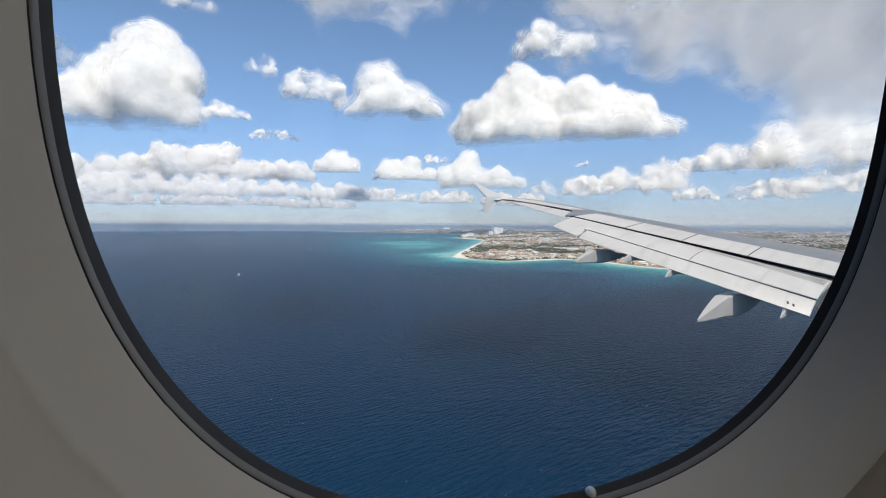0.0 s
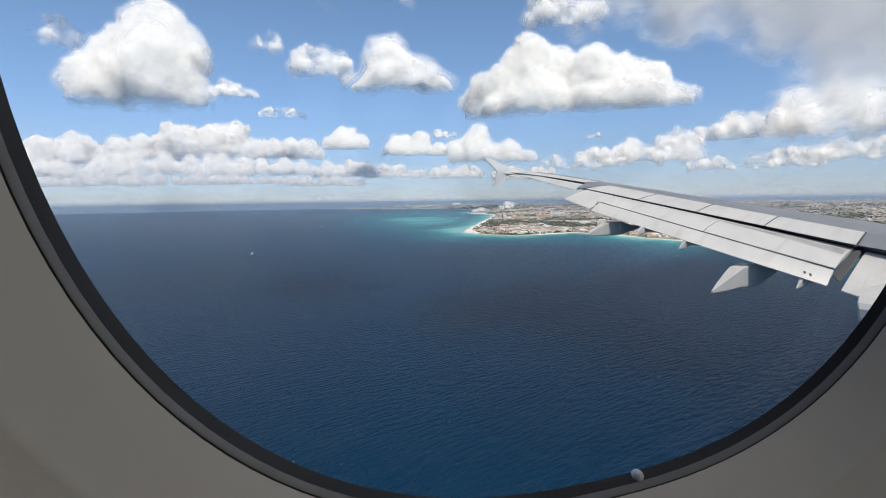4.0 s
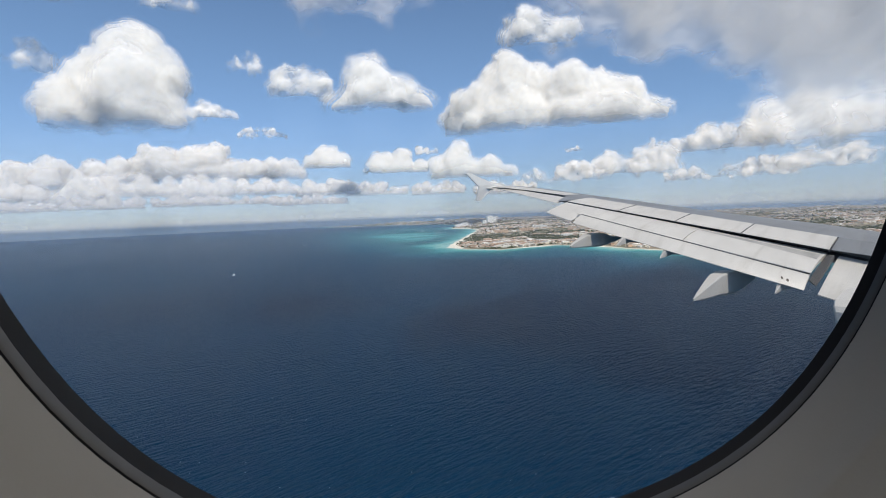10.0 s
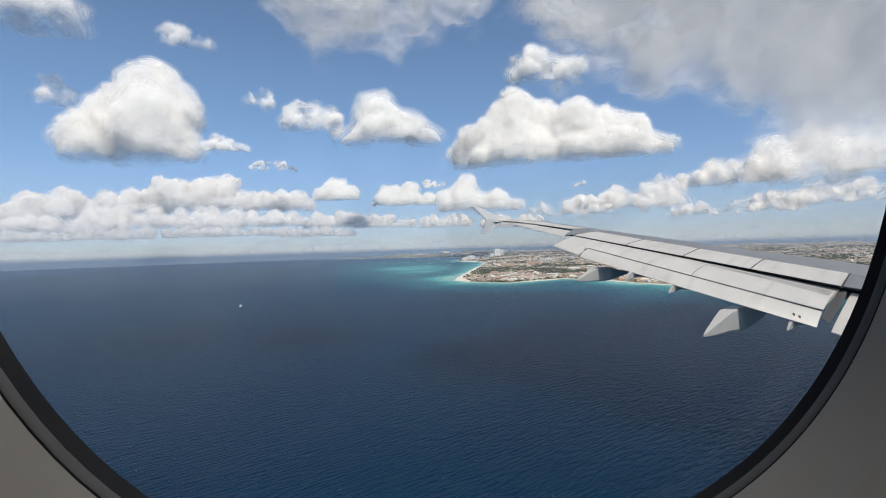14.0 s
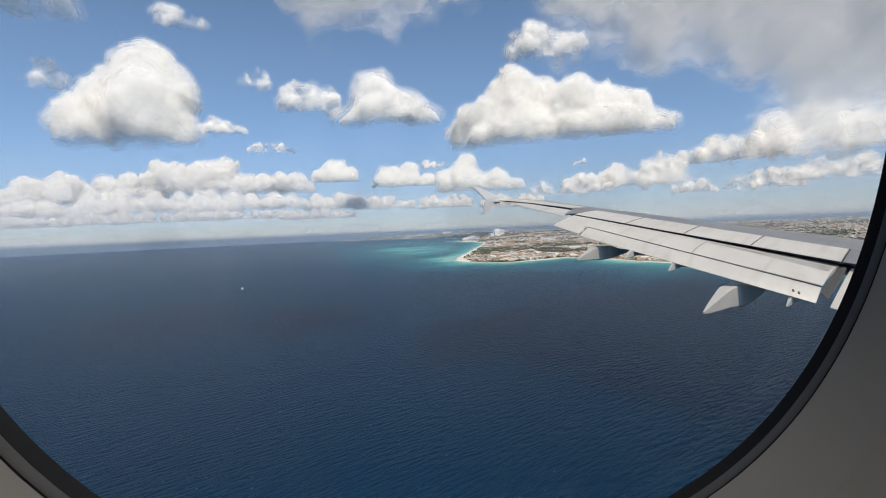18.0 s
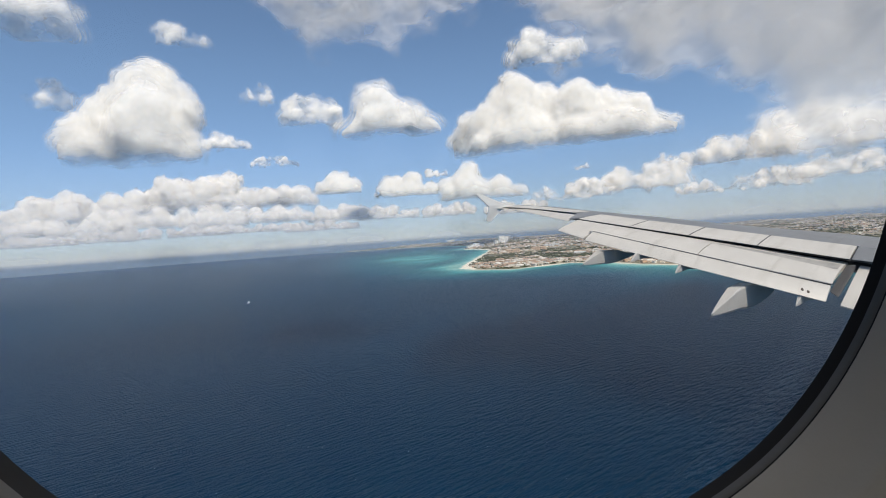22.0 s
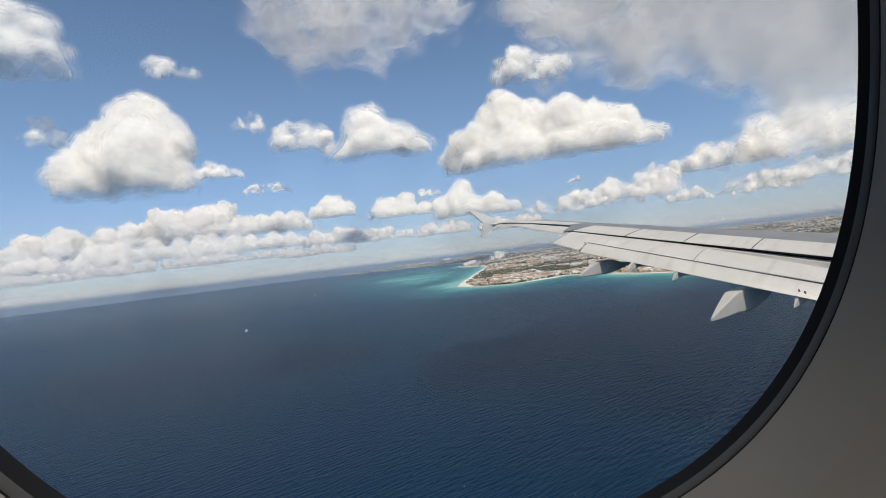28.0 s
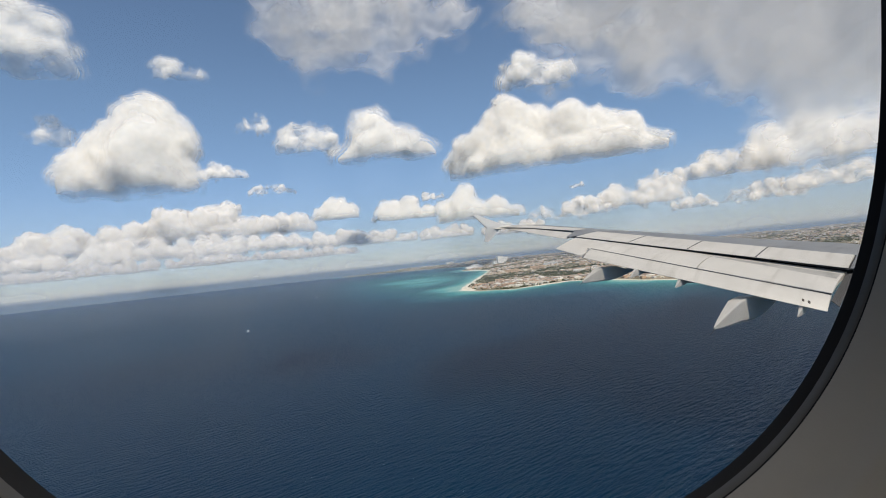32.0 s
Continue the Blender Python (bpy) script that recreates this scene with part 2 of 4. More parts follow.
def land_material():
    m = bpy.data.materials.new("island_ground")
    m.use_nodes = True
    n, l = m.node_tree.nodes, m.node_tree.links
    b = n["Principled BSDF"]
    b.inputs["Roughness"].default_value = 0.95
    tc, at = n.new("ShaderNodeTexCoord"), n.new("ShaderNodeAttribute")
    at.attribute_name = "beach"
    n1, n2 = n.new("ShaderNodeTexNoise"), n.new("ShaderNodeTexNoise")
    n1.inputs["Scale"].default_value, n1.inputs["Detail"].default_value = 0.012, 8
    n2.inputs["Scale"].default_value, n2.inputs["Detail"].default_value = 0.09, 6
    l.new(tc.outputs["Object"], n1.inputs["Vector"])
    l.new(tc.outputs["Object"], n2.inputs["Vector"])
    mx = n.new("ShaderNodeMath")
    mx.operation = "MULTIPLY_ADD"
    l.new(n2.outputs["Fac"], mx.inputs[0])
    mx.inputs[1].default_value = 0.6
    l.new(n1.outputs["Fac"], mx.inputs[2])
    ramp = n.new("ShaderNodeValToRGB")
    for pos, col in ((0.0, (0.05, 0.065, 0.035, 1)), (0.55, (0.085, 0.095, 0.055, 1)), (0.72, (0.14, 0.132, 0.085, 1)), (0.84, (0.23, 0.195, 0.14, 1)), (1.0, (0.38, 0.32, 0.23, 1))):
        e = ramp.color_ramp.elements.new(pos) if pos not in (0.0, 1.0) else ramp.color_ramp.elements[0 if pos == 0.0 else -1]
        e.color = col
    l.new(mx.outputs[0], ramp.inputs[0])
    sand = n.new("ShaderNodeMix")
    sand.data_type = "RGBA"
    l.new(at.outputs["Fac"], sand.inputs["Factor"])
    l.new(ramp.outputs[0], sand.inputs["A"])
    sand.inputs["B"].default_value = (0.72, 0.66, 0.54, 1)
    l.new(sand.outputs["Result"], b.inputs["Base Color"])
    return m


def vapour(name, attribute, lo, hi, scale, through):
    """White droplets. The attribute says how thick they lie; noise tears the thin places open. through: share of light passed on."""
    m = bpy.data.materials.new(name)
    m.use_nodes = True
    n, l = m.node_tree.nodes, m.node_tree.links
    n.clear()
    tc, at, nz = n.new("ShaderNodeTexCoord"), n.new("ShaderNodeAttribute"), n.new("ShaderNodeTexNoise")
    at.attribute_name = attribute
    nz.inputs["Scale"].default_value, nz.inputs["Detail"].default_value, nz.inputs["Roughness"].default_value = scale, 7, 0.55
    l.new(tc.outputs["Object"], nz.inputs["Vector"])
    rg = n.new("ShaderNodeMapRange")
    rg.inputs["From Min"].default_value, rg.inputs["From Max"].default_value = lo, hi
    l.new(nz.outputs["Fac"], rg.inputs["Value"])
    df, tl, tr = n.new("ShaderNodeBsdfDiffuse"), n.new("ShaderNodeBsdfTranslucent"), n.new("ShaderNodeBsdfTransparent")
    df.inputs["Color"].default_value = tl.inputs["Color"].default_value = (0.98, 0.965, 0.94, 1)
    body, thin, o = n.new("ShaderNodeMixShader"), n.new("ShaderNodeMixShader"), n.new("ShaderNodeOutputMaterial")
    body.inputs[0].default_value = through
    l.new(df.outputs[0], body.inputs[1])
    l.new(tl.outputs[0], body.inputs[2])
    l.new(tr.outputs[0], thin.inputs[1])
    l.new(body.outputs[0], thin.inputs[2])
    l.new(thin.outputs[0], o.inputs[0])
    return m, n, l, at, rg, thin


def torn_vapour(name, scale, through, most, rough=1.0):
    """Vapour whose "cover" attribute plus noise is softly cut: thick where it is high, torn to shreds where it is low."""
    m, n, l, at, rg, thin = vapour(name, "cover", 0.30, 0.70, scale, through)
    rg.inputs["To Min"].default_value, rg.inputs["To Max"].default_value = 0.5 - rough / 2, 0.5 + rough / 2
    a1, sm = n.new("ShaderNodeMath"), n.new("ShaderNodeMapRange")
    a1.operation = "ADD"
    l.new(rg.outputs["Result"], a1.inputs[0])
    l.new(at.outputs["Fac"], a1.inputs[1])
    sm.interpolation_type = "SMOOTHSTEP"
    sm.inputs["From Min"].default_value, sm.inputs["From Max"].default_value = 0.62, 1.35
    sm.inputs["To Max"].default_value = most
    l.new(a1.outputs[0], sm.inputs["Value"])
    l.new(sm.outputs["Result"], thin.inputs[0])
    return m


# ---------------------------------------------------------------- mesh helpers
def mesh_from(name, verts, faces, mat, smooth=True, attr=None):
    """A mesh out of arrays; attr: (name, one value a vertex)."""
    me = bpy.data.meshes.new(name)
    verts = np.asarray(verts, dtype=np.float32)
    if isinstance(faces, np.ndarray):
        k = faces.shape[1]
        me.vertices.add(len(verts))
        me.vertices.foreach_set("co", verts.ravel())
        me.loops.add(faces.size)
        me.loops.foreach_set("vertex_index", faces.ravel().astype(np.int32))
        me.polygons.add(len(faces))
        me.polygons.foreach_set("loop_start", np.arange(0, faces.size, k, dtype=np.int32))
        me.update(calc_edges=True)
    else:
        me.from_pydata(verts.tolist(), [], faces)
    if attr:
        a = me.attributes.new(attr[0], "FLOAT", "POINT")
        a.data.foreach_set("value", np.asarray(attr[1], dtype=np.float32))
    me.polygons.foreach_set("use_smooth", [smooth] * len(me.polygons))
    me.materials.append(mat)
    me.validate()
    return me


def thing(name, label, category, group="", kind=""):
    return tagged(new(name), label, category, group, kind)


def part(name, me, parent, label=""):
    ob = new(name, me)
    ob.parent = parent
    if label:
        ob["label"] = label
    return ob


def lattice(ix, iy, iz, seed):
    h = (ix * 374761393 + iy * 668265263 + iz * 2147483647 + seed * 974711) & 0xFFFFFFFF
    h = ((h ^ (h >> 13)) * 1274126177) & 0xFFFFFFFF
    return ((h ^ (h >> 16)) & 0xFFFF) / 32767.5 - 1.0


def vnoise(p, seed=0):
    i = np.floor(p).astype(np.int64)
    f = p - i
    f = f * f * (3 - 2 * f)
    out = 0
    for dx in (0, 1):
        for dy in (0, 1):
            for dz in (0, 1):
                w = (f[:, 0] if dx else 1 - f[:, 0]) * (f[:, 1] if dy else 1 - f[:, 1]) * (f[:, 2] if dz else 1 - f[:, 2])
                out = out + w * lattice(i[:, 0] + dx, i[:, 1] + dy, i[:, 2] + dz, seed)
    return out


def fbm(p, octaves=4, seed=0, billow=False):
    total, amp, norm = 0, 1.0, 0
    for k in range(octaves):
        v = vnoise(p * (2.03 ** k), seed + k * 17)
        total = total + amp * ((1 - 2 * np.abs(v)) if billow else v)
        norm += amp
        amp *= 0.5
    return total / norm


def polar(az, dist, z=0.0):
    a = radians(az)
    return np.array((math.sin(a) * dist, math.cos(a) * dist, z))


# ---------------------------------------------------------------- island outline (bearing in degrees, metres from the eye)
DEG = 65100.0
COAST = [(a, DEG / d) for a, d in ((38.2, 58), (39.6, 61), (41.2, 63), (44.4, 65), (47.7, 63), (50.8, 60), (54.5, 62), (58.6, 68), (62, 71), (67.6, 77), (75, 85),
         (85, 96), (98, 108), (98, 13.6), (85, 13.5), (70, 13.5), (55, 13.5), (42, 13.6), (33, 13.7), (25.0, 13.8), (24.6, 14.1), (27.5, 14.5), (31.5, 14.8), (35, 15.6), (38.2, 17.6), (40.6, 19.3),
         (41.6, 20.6), (41.0, 21.8), (39.6, 22.2), (38.7, 23.2), (39.0, 25), (40.6, 26.2), (41.8, 28.4), (41.5, 32), (40.8, 37), (39.9, 44), (38.9, 52))]
OUT = np.array([polar(a, d)[:2] for a, d in COAST])


def coast_distance(p):
    """Metres inside (+) or outside (-) of the shoreline."""
    best = np.full(len(p), 1e9)
    inside = np.zeros(len(p), bool)
    for k in range(len(OUT)):
        a, b = OUT[k], OUT[(k + 1) % len(OUT)]
        ab = b - a
        t = np.clip(((p - a) @ ab) / (ab @ ab), 0, 1)
        best = np.minimum(best, np.hypot(*(p - a - t[:, None] * ab).T))
        cross = (a[1] > p[:, 1]) != (b[1] > p[:, 1])
        with np.errstate(divide="ignore", invalid="ignore"):
            xi = (b[0] - a[0]) * (p[:, 1] - a[1]) / (b[1] - a[1]) + a[0]
        inside ^= cross & (p[:, 0] < xi)
    return np.where(inside, best, -best)


def land_height(p, sd):
    d = np.hypot(p[:, 0], p[:, 1])
    q = np.column_stack((p / 260.0, np.zeros(len(p))))
    far = np.clip((d - 1500) / 3300, 0, 1)
    hills = (0.5 + 0.5 * fbm(q, 3, 5)) * (3 + 30 * far ** 1.6) + 16 * far
    rise = np.clip((sd - 15) / 260.0, 0, 1)
    return SEA + np.clip(sd * 0.06, -3, 1.8) + hills * rise


def grid_faces(nu, nv, wrap=False):
    cols = np.arange(nu if wrap else nu - 1)
    i, j = np.meshgrid(cols, np.arange(nv - 1), indexing="ij")
    i2 = (i + 1) % nu
    return np.stack((i * nv + j, i2 * nv + j, i2 * nv + j + 1, i * nv + j + 1), -1).reshape(-1, 4)


def build_sea():
    az = np.concatenate((np.arange(-30, 100, 0.45), np.arange(100, 330, 5.0)))
    rr = np.concatenate(([2.0, 30, 60, 90, 120, 160, 200, 260, 330, 420, 520, 620, 720], np.geomspace(780, 4880, 110)))
    a, r = np.meshgrid(np.radians(az), rr, indexing="ij")
    v = np.stack((np.sin(a) * r, np.cos(a) * r, np.full_like(r, SEA)), -1).reshape(-1, 3)
    sd = coast_distance(v[:, :2])
    dist = np.hypot(v[:, 0], v[:, 1])
    q = np.column_stack((v[:, :2] / 90.0, np.zeros(len(v))))
    shore = np.clip(1 + sd / (230 + 110 * fbm(q, 3, 3)), 0, 1) ** 1.5
    bearing = np.degrees(np.arctan2(v[:, 0], v[:, 1]))
    # the wide sand bank in the lee of the point
    bank = np.exp(-((bearing - 34.0) / 7.5) ** 2 - ((np.log(dist) - math.log(2000)) / 0.48) ** 2)
    bank = bank * (0.8 + 0.5 * fbm(q * 0.5, 3, 9)) * 1.0
    shallow = np.clip(np.maximum(shore, bank), 0, 1)
    me = mesh_from("sea", v, grid_faces(len(az), len(rr), True), sea_material(), True, ("shallow", shallow))
    tagged(new("water", me), "deep blue open sea with wind waves and turquoise shallows along the beach", "sea", kind="structure")


def build_land():
    az = np.arange(23.5, 99, 0.16)
    rr = np.geomspace(580, 4880, 330)
    a, r = np.meshgrid(np.radians(az), rr, indexing="ij")
    xy = np.stack((np.sin(a) * r, np.cos(a) * r), -1).reshape(-1, 2)
    q = np.column_stack((xy / 40.0, np.zeros(len(xy))))
    sd = coast_distance(xy) + 5 * fbm(q, 3, 2)
    z = land_height(xy, sd)
    bearing = np.degrees(np.arctan2(xy[:, 0], xy[:, 1]))
    dist = np.hypot(xy[:, 0], xy[:, 1])
    west = np.clip((42.2 - bearing) / 1.5, 0, 1) * np.clip((dist - 1060) / 60, 0, 1) * np.clip((2700 - dist) / 200, 0, 1)
    width = 10 + 30 * west + 8 * fbm(q * 0.4, 2, 8)
    beach = np.clip((width - sd) / 4.0, 0, 1)
    f = grid_faces(len(az), len(rr))
    keep = sd[f].max(1) > -25
    used = np.unique(f[keep])
    remap = np.full(len(xy), -1)
    remap[used] = np.arange(len(used))
    me = mesh_from("island_ground", np.column_stack((xy, z))[used], remap[f[keep]], land_material(), True, ("beach", beach[used]))
    tagged(new("ground", me), "low dry island with scrub, bare tan soil and white sand beaches", "island", kind="structure")


def build_haze():
    """Thin sea haze: four upright veils round the eye, densest over the water, gone a few degrees up."""
    ob = thing("sea_haze", "thin pale blue sea haze hanging along the horizon", "haze", kind="structure")
    m, n, l, at, rg, thin = vapour("haze_vapour", "veil", 0.3, 0.7, 0.002, 0.5)
    for node in n:
        if node.bl_idname in ("ShaderNodeBsdfDiffuse", "ShaderNodeBsdfTranslucent"):
            node.inputs["Color"].default_value = (0.50, 0.60, 0.78, 1)
    mul = n.new("ShaderNodeMath")
    mul.operation = "MULTIPLY"
    rg.inputs["To Min"].default_value, rg.inputs["To Max"].default_value = 0.85, 1.15
    l.new(rg.outputs["Result"], mul.inputs[0])
    l.new(at.outputs["Fac"], mul.inputs[1])
    l.new(mul.outputs[0], thin.inputs[0])
    for dist, most, top in ((1050, 0.09, 8.0), (2000, 0.19, 10.0), (3500, 0.34, 11.0), (4150, 0.18, 11.0)):
        az = np.radians(np.arange(-60, 130.1, 2.0))
        el = np.concatenate(([math.degrees(math.atan(SEA / dist))], np.linspace(math.degrees(math.atan(SEA / dist)) + 0.3, top, 34)))
        a, e = np.meshgrid(az, el, indexing="ij")
        v = np.stack((np.sin(a) * dist, np.cos(a) * dist, np.tan(np.radians(e)) * dist), -1).reshape(-1, 3)
        up = np.clip((e - 0.3) / (top - 0.3), 0, 1).ravel()
        low = np.clip((e - el[0]) / 1.4, 0, 1).ravel()
        veil = most * (1 - up) ** 1.5 * low
        me = mesh_from("veil", v, grid_faces(len(az), len(el)), m, True, ("veil", veil))
        me.normals_split_custom_set_from_vertices([(0.0, 0.0, 1.0)] * len(v))
        part("veil", me, ob)


build_sea()
build_land()
build_haze()

# ---------------------------------------------------------------- cabin wall with the window
WIN_A, WIN_B, WIN_N = 0.125, 0.1393, 2.383
WIN_C = Vector((0.1089, 0.0682, 0.0589))
WIN_TILT, WIN_TURN = -0.0858, -0.314
WIN_IN = Vector((WIN_TURN, -1, WIN_TILT)).normalized()


def wall_point(u, v, s):
    return WIN_C + Vector((u, WIN_TILT * v + WIN_TURN * u, v)) + WIN_IN * s


def window_ring(o, s, count=128):
    """A rounded outline o metres outside the clear opening, s metres into the cabin."""
    pts = []
    for k in range(count):
        t = 2 * math.pi * k / count
        c, d = math.cos(t), math.sin(t)
        e = 2 / (WIN_N if o < 0.2 else WIN_N + 2.0)
        pts.append(wall_point(math.copysign(abs(c) ** e, c) * (WIN_A + o), math.copysign(abs(d) ** e, d) * (WIN_B + o), s))
    return pts


def ring_loft(name, profile, mat):
    verts, n = [], 128
    for o, s in profile:
        verts += [tuple(p) for p in window_ring(o, s, n)]
    faces = [(r * n + k, r * n + (k + 1) % n, (r + 1) * n + (k + 1) % n, (r + 1) * n + k) for r in range(len(profile) - 1) for k in range(n)]
    return mesh_from(name, verts, faces, mat)


window = thing("window_1", "cabin window with a black rubber seal and grey plastic bezel", "window", kind="structure")
part("seal", ring_loft("seal", ((0.0, 0.0), (0.0004, 0.0010), (0.0010, 0.0022), (0.0013, 0.0028)), SEALRUBBER), window, "black rubber window seal")
part("bezel", ring_loft("bezel", ((0.0013, 0.0028), (0.0014, 0.0033), (0.0017, 0.0042), (0.00195, 0.0049), (0.00205, 0.0050)), BEZEL), window, "grey plastic bezel")
part("gasket", ring_loft("gasket", ((0.00205, 0.0050), (0.0021, 0.0046), (0.0022, 0.0047), (0.0023, 0.0053)), SEALRUBBER), window, "thin dark gap round the bezel")
part("reveal", ring_loft("reveal", ((0.0023, 0.0053), (0.0028, 0.0062), (0.0070, 0.0122), (0.0118, 0.0185), (0.0123, 0.0196), (0.0129, 0.0201), (0.0165, 0.0243), (0.0195, 0.0280), (0.0208, 0.0294), (0.0214, 0.0296), (0.0217, 0.0285)), PANEL), window, "scooped light grey plastic window reveal with a faint moulded crease")
pane_ring = window_ring(0.0002, -0.0002)
pane_me = mesh_from("pane", [tuple(p) for p in pane_ring], [tuple(range(len(pane_ring)))], glass_material(), False)
pane = part("pane", pane_me, window, "clear acrylic pane")
pane.visible_shadow = False

# the little breather plug in the seal at the foot of the pane
bm = bmesh.new()
bmesh.ops.create_uvsphere(bm, u_segments=12, v_segments=8, radius=0.0019)
plug_me = bpy.data.meshes.new("breather_plug")
bm.to_mesh(plug_me)
bm.free()
plug_me.materials.append(material("frosted_plug", (0.75, 0.78, 0.8), 0.3))
plug = part("breather_plug", plug_me, window, "small frosted breather plug")
plug.location = wall_point(0.012, -0.1398, 0.0012)

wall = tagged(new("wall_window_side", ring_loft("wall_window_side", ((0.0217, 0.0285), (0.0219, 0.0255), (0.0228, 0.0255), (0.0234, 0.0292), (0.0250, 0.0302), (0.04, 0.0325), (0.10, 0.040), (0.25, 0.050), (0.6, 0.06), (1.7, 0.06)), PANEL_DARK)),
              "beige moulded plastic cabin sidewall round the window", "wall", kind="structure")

# the rest of the cabin, behind the camera
X0, X1, Z0, Z1, Y0 = -1.3, 1.5, -1.15, 1.2, -3.5


def box_mesh(name, x0, x1, y0, y1, z0, z1, mat):
    v = [(x, y, z) for x in (x0, x1) for y in (y0, y1) for z in (z0, z1)]
    f = [(0, 1, 3, 2), (4, 6, 7, 5), (0, 4, 5, 1), (2, 3, 7, 6), (0, 2, 6, 4), (1, 5, 7, 3)]
    return mesh_from(name, v, f, mat, False)


def slant_mesh(name, z0, z1, mat):
    """Floor or ceiling: its outer edge follows the sidewall."""
    v = [(x, y, z) for z in (z0, z1) for x, y in ((X0, Y0), (X1, Y0), (X1, -0.42), (X0, 0.44))]
    return mesh_from(name, v, [(3, 2, 1, 0), (4, 5, 6, 7), (0, 1, 5, 4), (1, 2, 6, 5), (2, 3, 7, 6), (3, 0, 4, 7)], mat, False)


tagged(new("floor", slant_mesh("floor", Z0 - 0.05, Z0, CARPET)), "dark blue carpeted cabin floor", "floor", kind="structure")
tagged(new("ceiling", slant_mesh("ceiling", Z1, Z1 + 0.05, CABIN)), "pale plastic cabin ceiling", "ceiling", kind="structure")
tagged(new("wall_aft", box_mesh("wall_aft", X0 - 0.05, X0, Y0, 0.44, Z0, Z1, CABIN)), "pale cabin partition", "wall", kind="structure")
tagged(new("wall_forward", box_mesh("wall_forward", X1, X1 + 0.05, Y0, -0.42, Z0, Z1, CABIN)), "pale cabin partition", "wall", kind="structure")
far_wall = thing("wall_far_side", "far cabin sidewall with open window shades", "wall", kind="structure")
for x0, x1, z0, z1 in ((X0, X1, Z0, -0.1), (X0, X1, 0.32, Z1), (X0, -0.95, -0.1, 0.32), (-0.65, -0.4, -0.1, 0.32), (-0.1, 0.15, -0.1, 0.32), (0.45, 0.7, -0.1, 0.32), (1.0, X1, -0.1, 0.32)):
    part("panel", box_mesh("panel", x0, x1, Y0 - 0.05, Y0, z0, z1, CABIN), far_wall)
# unseen fill strip, added to brighten the sidewall and the window reveal
light = thing("ceiling_fill_light", "unseen fill light strip added on the cabin ceiling", "lamp")
part("diffuser", box_mesh("diffuser", 0.65, X1 - 0.1, -1.75, -1.2, Z1 - 0.03, Z1 - 0.005, emitter("cabin_fill", (1.0, 0.94, 0.86), 7.0)), light, "glowing strip")

# ---------------------------------------------------------------- the wing
wing = thing("aircraft_wing", "swept grey and white airliner wing with flaps partly lowered", "aircraft wing")


def lerp(a, b, t):
    return tuple(x + (y - x) * t for x, y in zip(a, b))


def slab(name, out_fore, in_fore, in_aft, out_aft, thick, mat, parent, label="", camber=0.0, nu=10, nv=6, edge=0.15):
    """A panel of the wing: four corners of its upper skin, a belly below that thins towards the trailing edge, rounded nose."""
    top, low = [], []
    for i in range(nu + 1):
        a, b = lerp(out_fore, in_fore, i / nu), lerp(out_aft, in_aft, i / nu)
        for j in range(nv + 1):
            t = j / nv
            x, y, z = lerp(a, b, t)
            z += camber * 4 * t * (1 - t)
            top.append((x, y, z))
            low.append((x, y, z - thick * (edge + (1 - edge) * (1 - t)) * (1.0 if 0 < j else 0.7)))
    n, w = len(top), nv + 1
    faces = []
    for i in range(nu):
        for j in range(nv):
            q = (i * w + j, (i + 1) * w + j, (i + 1) * w + j + 1, i * w + j + 1)
            faces += [q, tuple(n + k for k in reversed(q))]
    rim = [i * w for i in range(nu + 1)] + [nu * w + j for j in range(1, w)] + [i * w + nv for i in range(nu - 1, -1, -1)] + [j for j in range(nv - 1, 0, -1)]
    for k, a in enumerate(rim):
        b = rim[(k + 1) % len(rim)]
        faces.append((b, a, n + a, n + b))
    me = mesh_from(name, top + low, faces, mat, False)
    return part(name, me, parent, label)


def along(a, b, y):
    return lerp(a, b, (y - a[1]) / (b[1] - a[1]))


HINGE = ((15.98, 11.4, 0.45), (18.22, 4.3, -1.11))          # spoiler hinge line, outer and inner end
SPOIL = ((14.77, 11.6, 0.35), (17.47, 4.3, -1.43))          # spoiler trailing edge
# upper skin ahead of the spoilers, up over the crest to the leading edge
CREST = [(15.35, 15.25, 1.17), (15.73, 14.74, 1.11), (16.17, 13.86, 0.96), (17.0, 12.21, 0.60), (18.04, 10.12, 0.17), (18.9, 8.4, -0.21), (19.69, 6.81, -0.52), (20.42, 5.35, -0.79), (21.1, 4.0, -1.09), (22.2, 2.2, -1.45)]
REAR = [(14.45, 15.1, 1.07), (14.75, 14.6, 1.0), (15.15, 13.8, 0.86), (15.55, 12.3, 0.58), (16.39, 10.12, 0.168), (16.93, 8.4, -0.21), (17.43, 6.81, -0.558), (17.89, 5.35, -0.879), (18.32, 4.0, -1.176), (18.9, 2.2, -1.56)]
verts, faces = [], []
for c, r in zip(CREST, REAR):
    nose = (c[0] + 0.45, c[1] - 0.1, c[2] - 0.22)
    thin = min(1.0, max(0.12, (14.9 - r[1]) / 3.5))              # the section thins towards the tip
    chin = (c[0] + 0.2, c[1], c[2] - 0.22 - 0.23 * thin)
    keel = (r[0] + 0.3 * (1 - thin), r[1], r[2] - (0.32 + 0.02 * (15 - r[1])) * thin)
    mid = tuple((a + b) / 2 + (0.02 if k == 2 else 0) for k, (a, b) in enumerate(zip(c, r)))
    verts += [r, mid, c, nose, chin, keel]
for i in range(len(CREST) - 1):
    for j in range(6):
        faces.append((i * 6 + j, (i + 1) * 6 + j, (i + 1) * 6 + (j + 1) % 6, i * 6 + (j + 1) % 6))
faces += [tuple(range(6)), tuple(reversed(range(len(verts) - 6, len(verts))))]
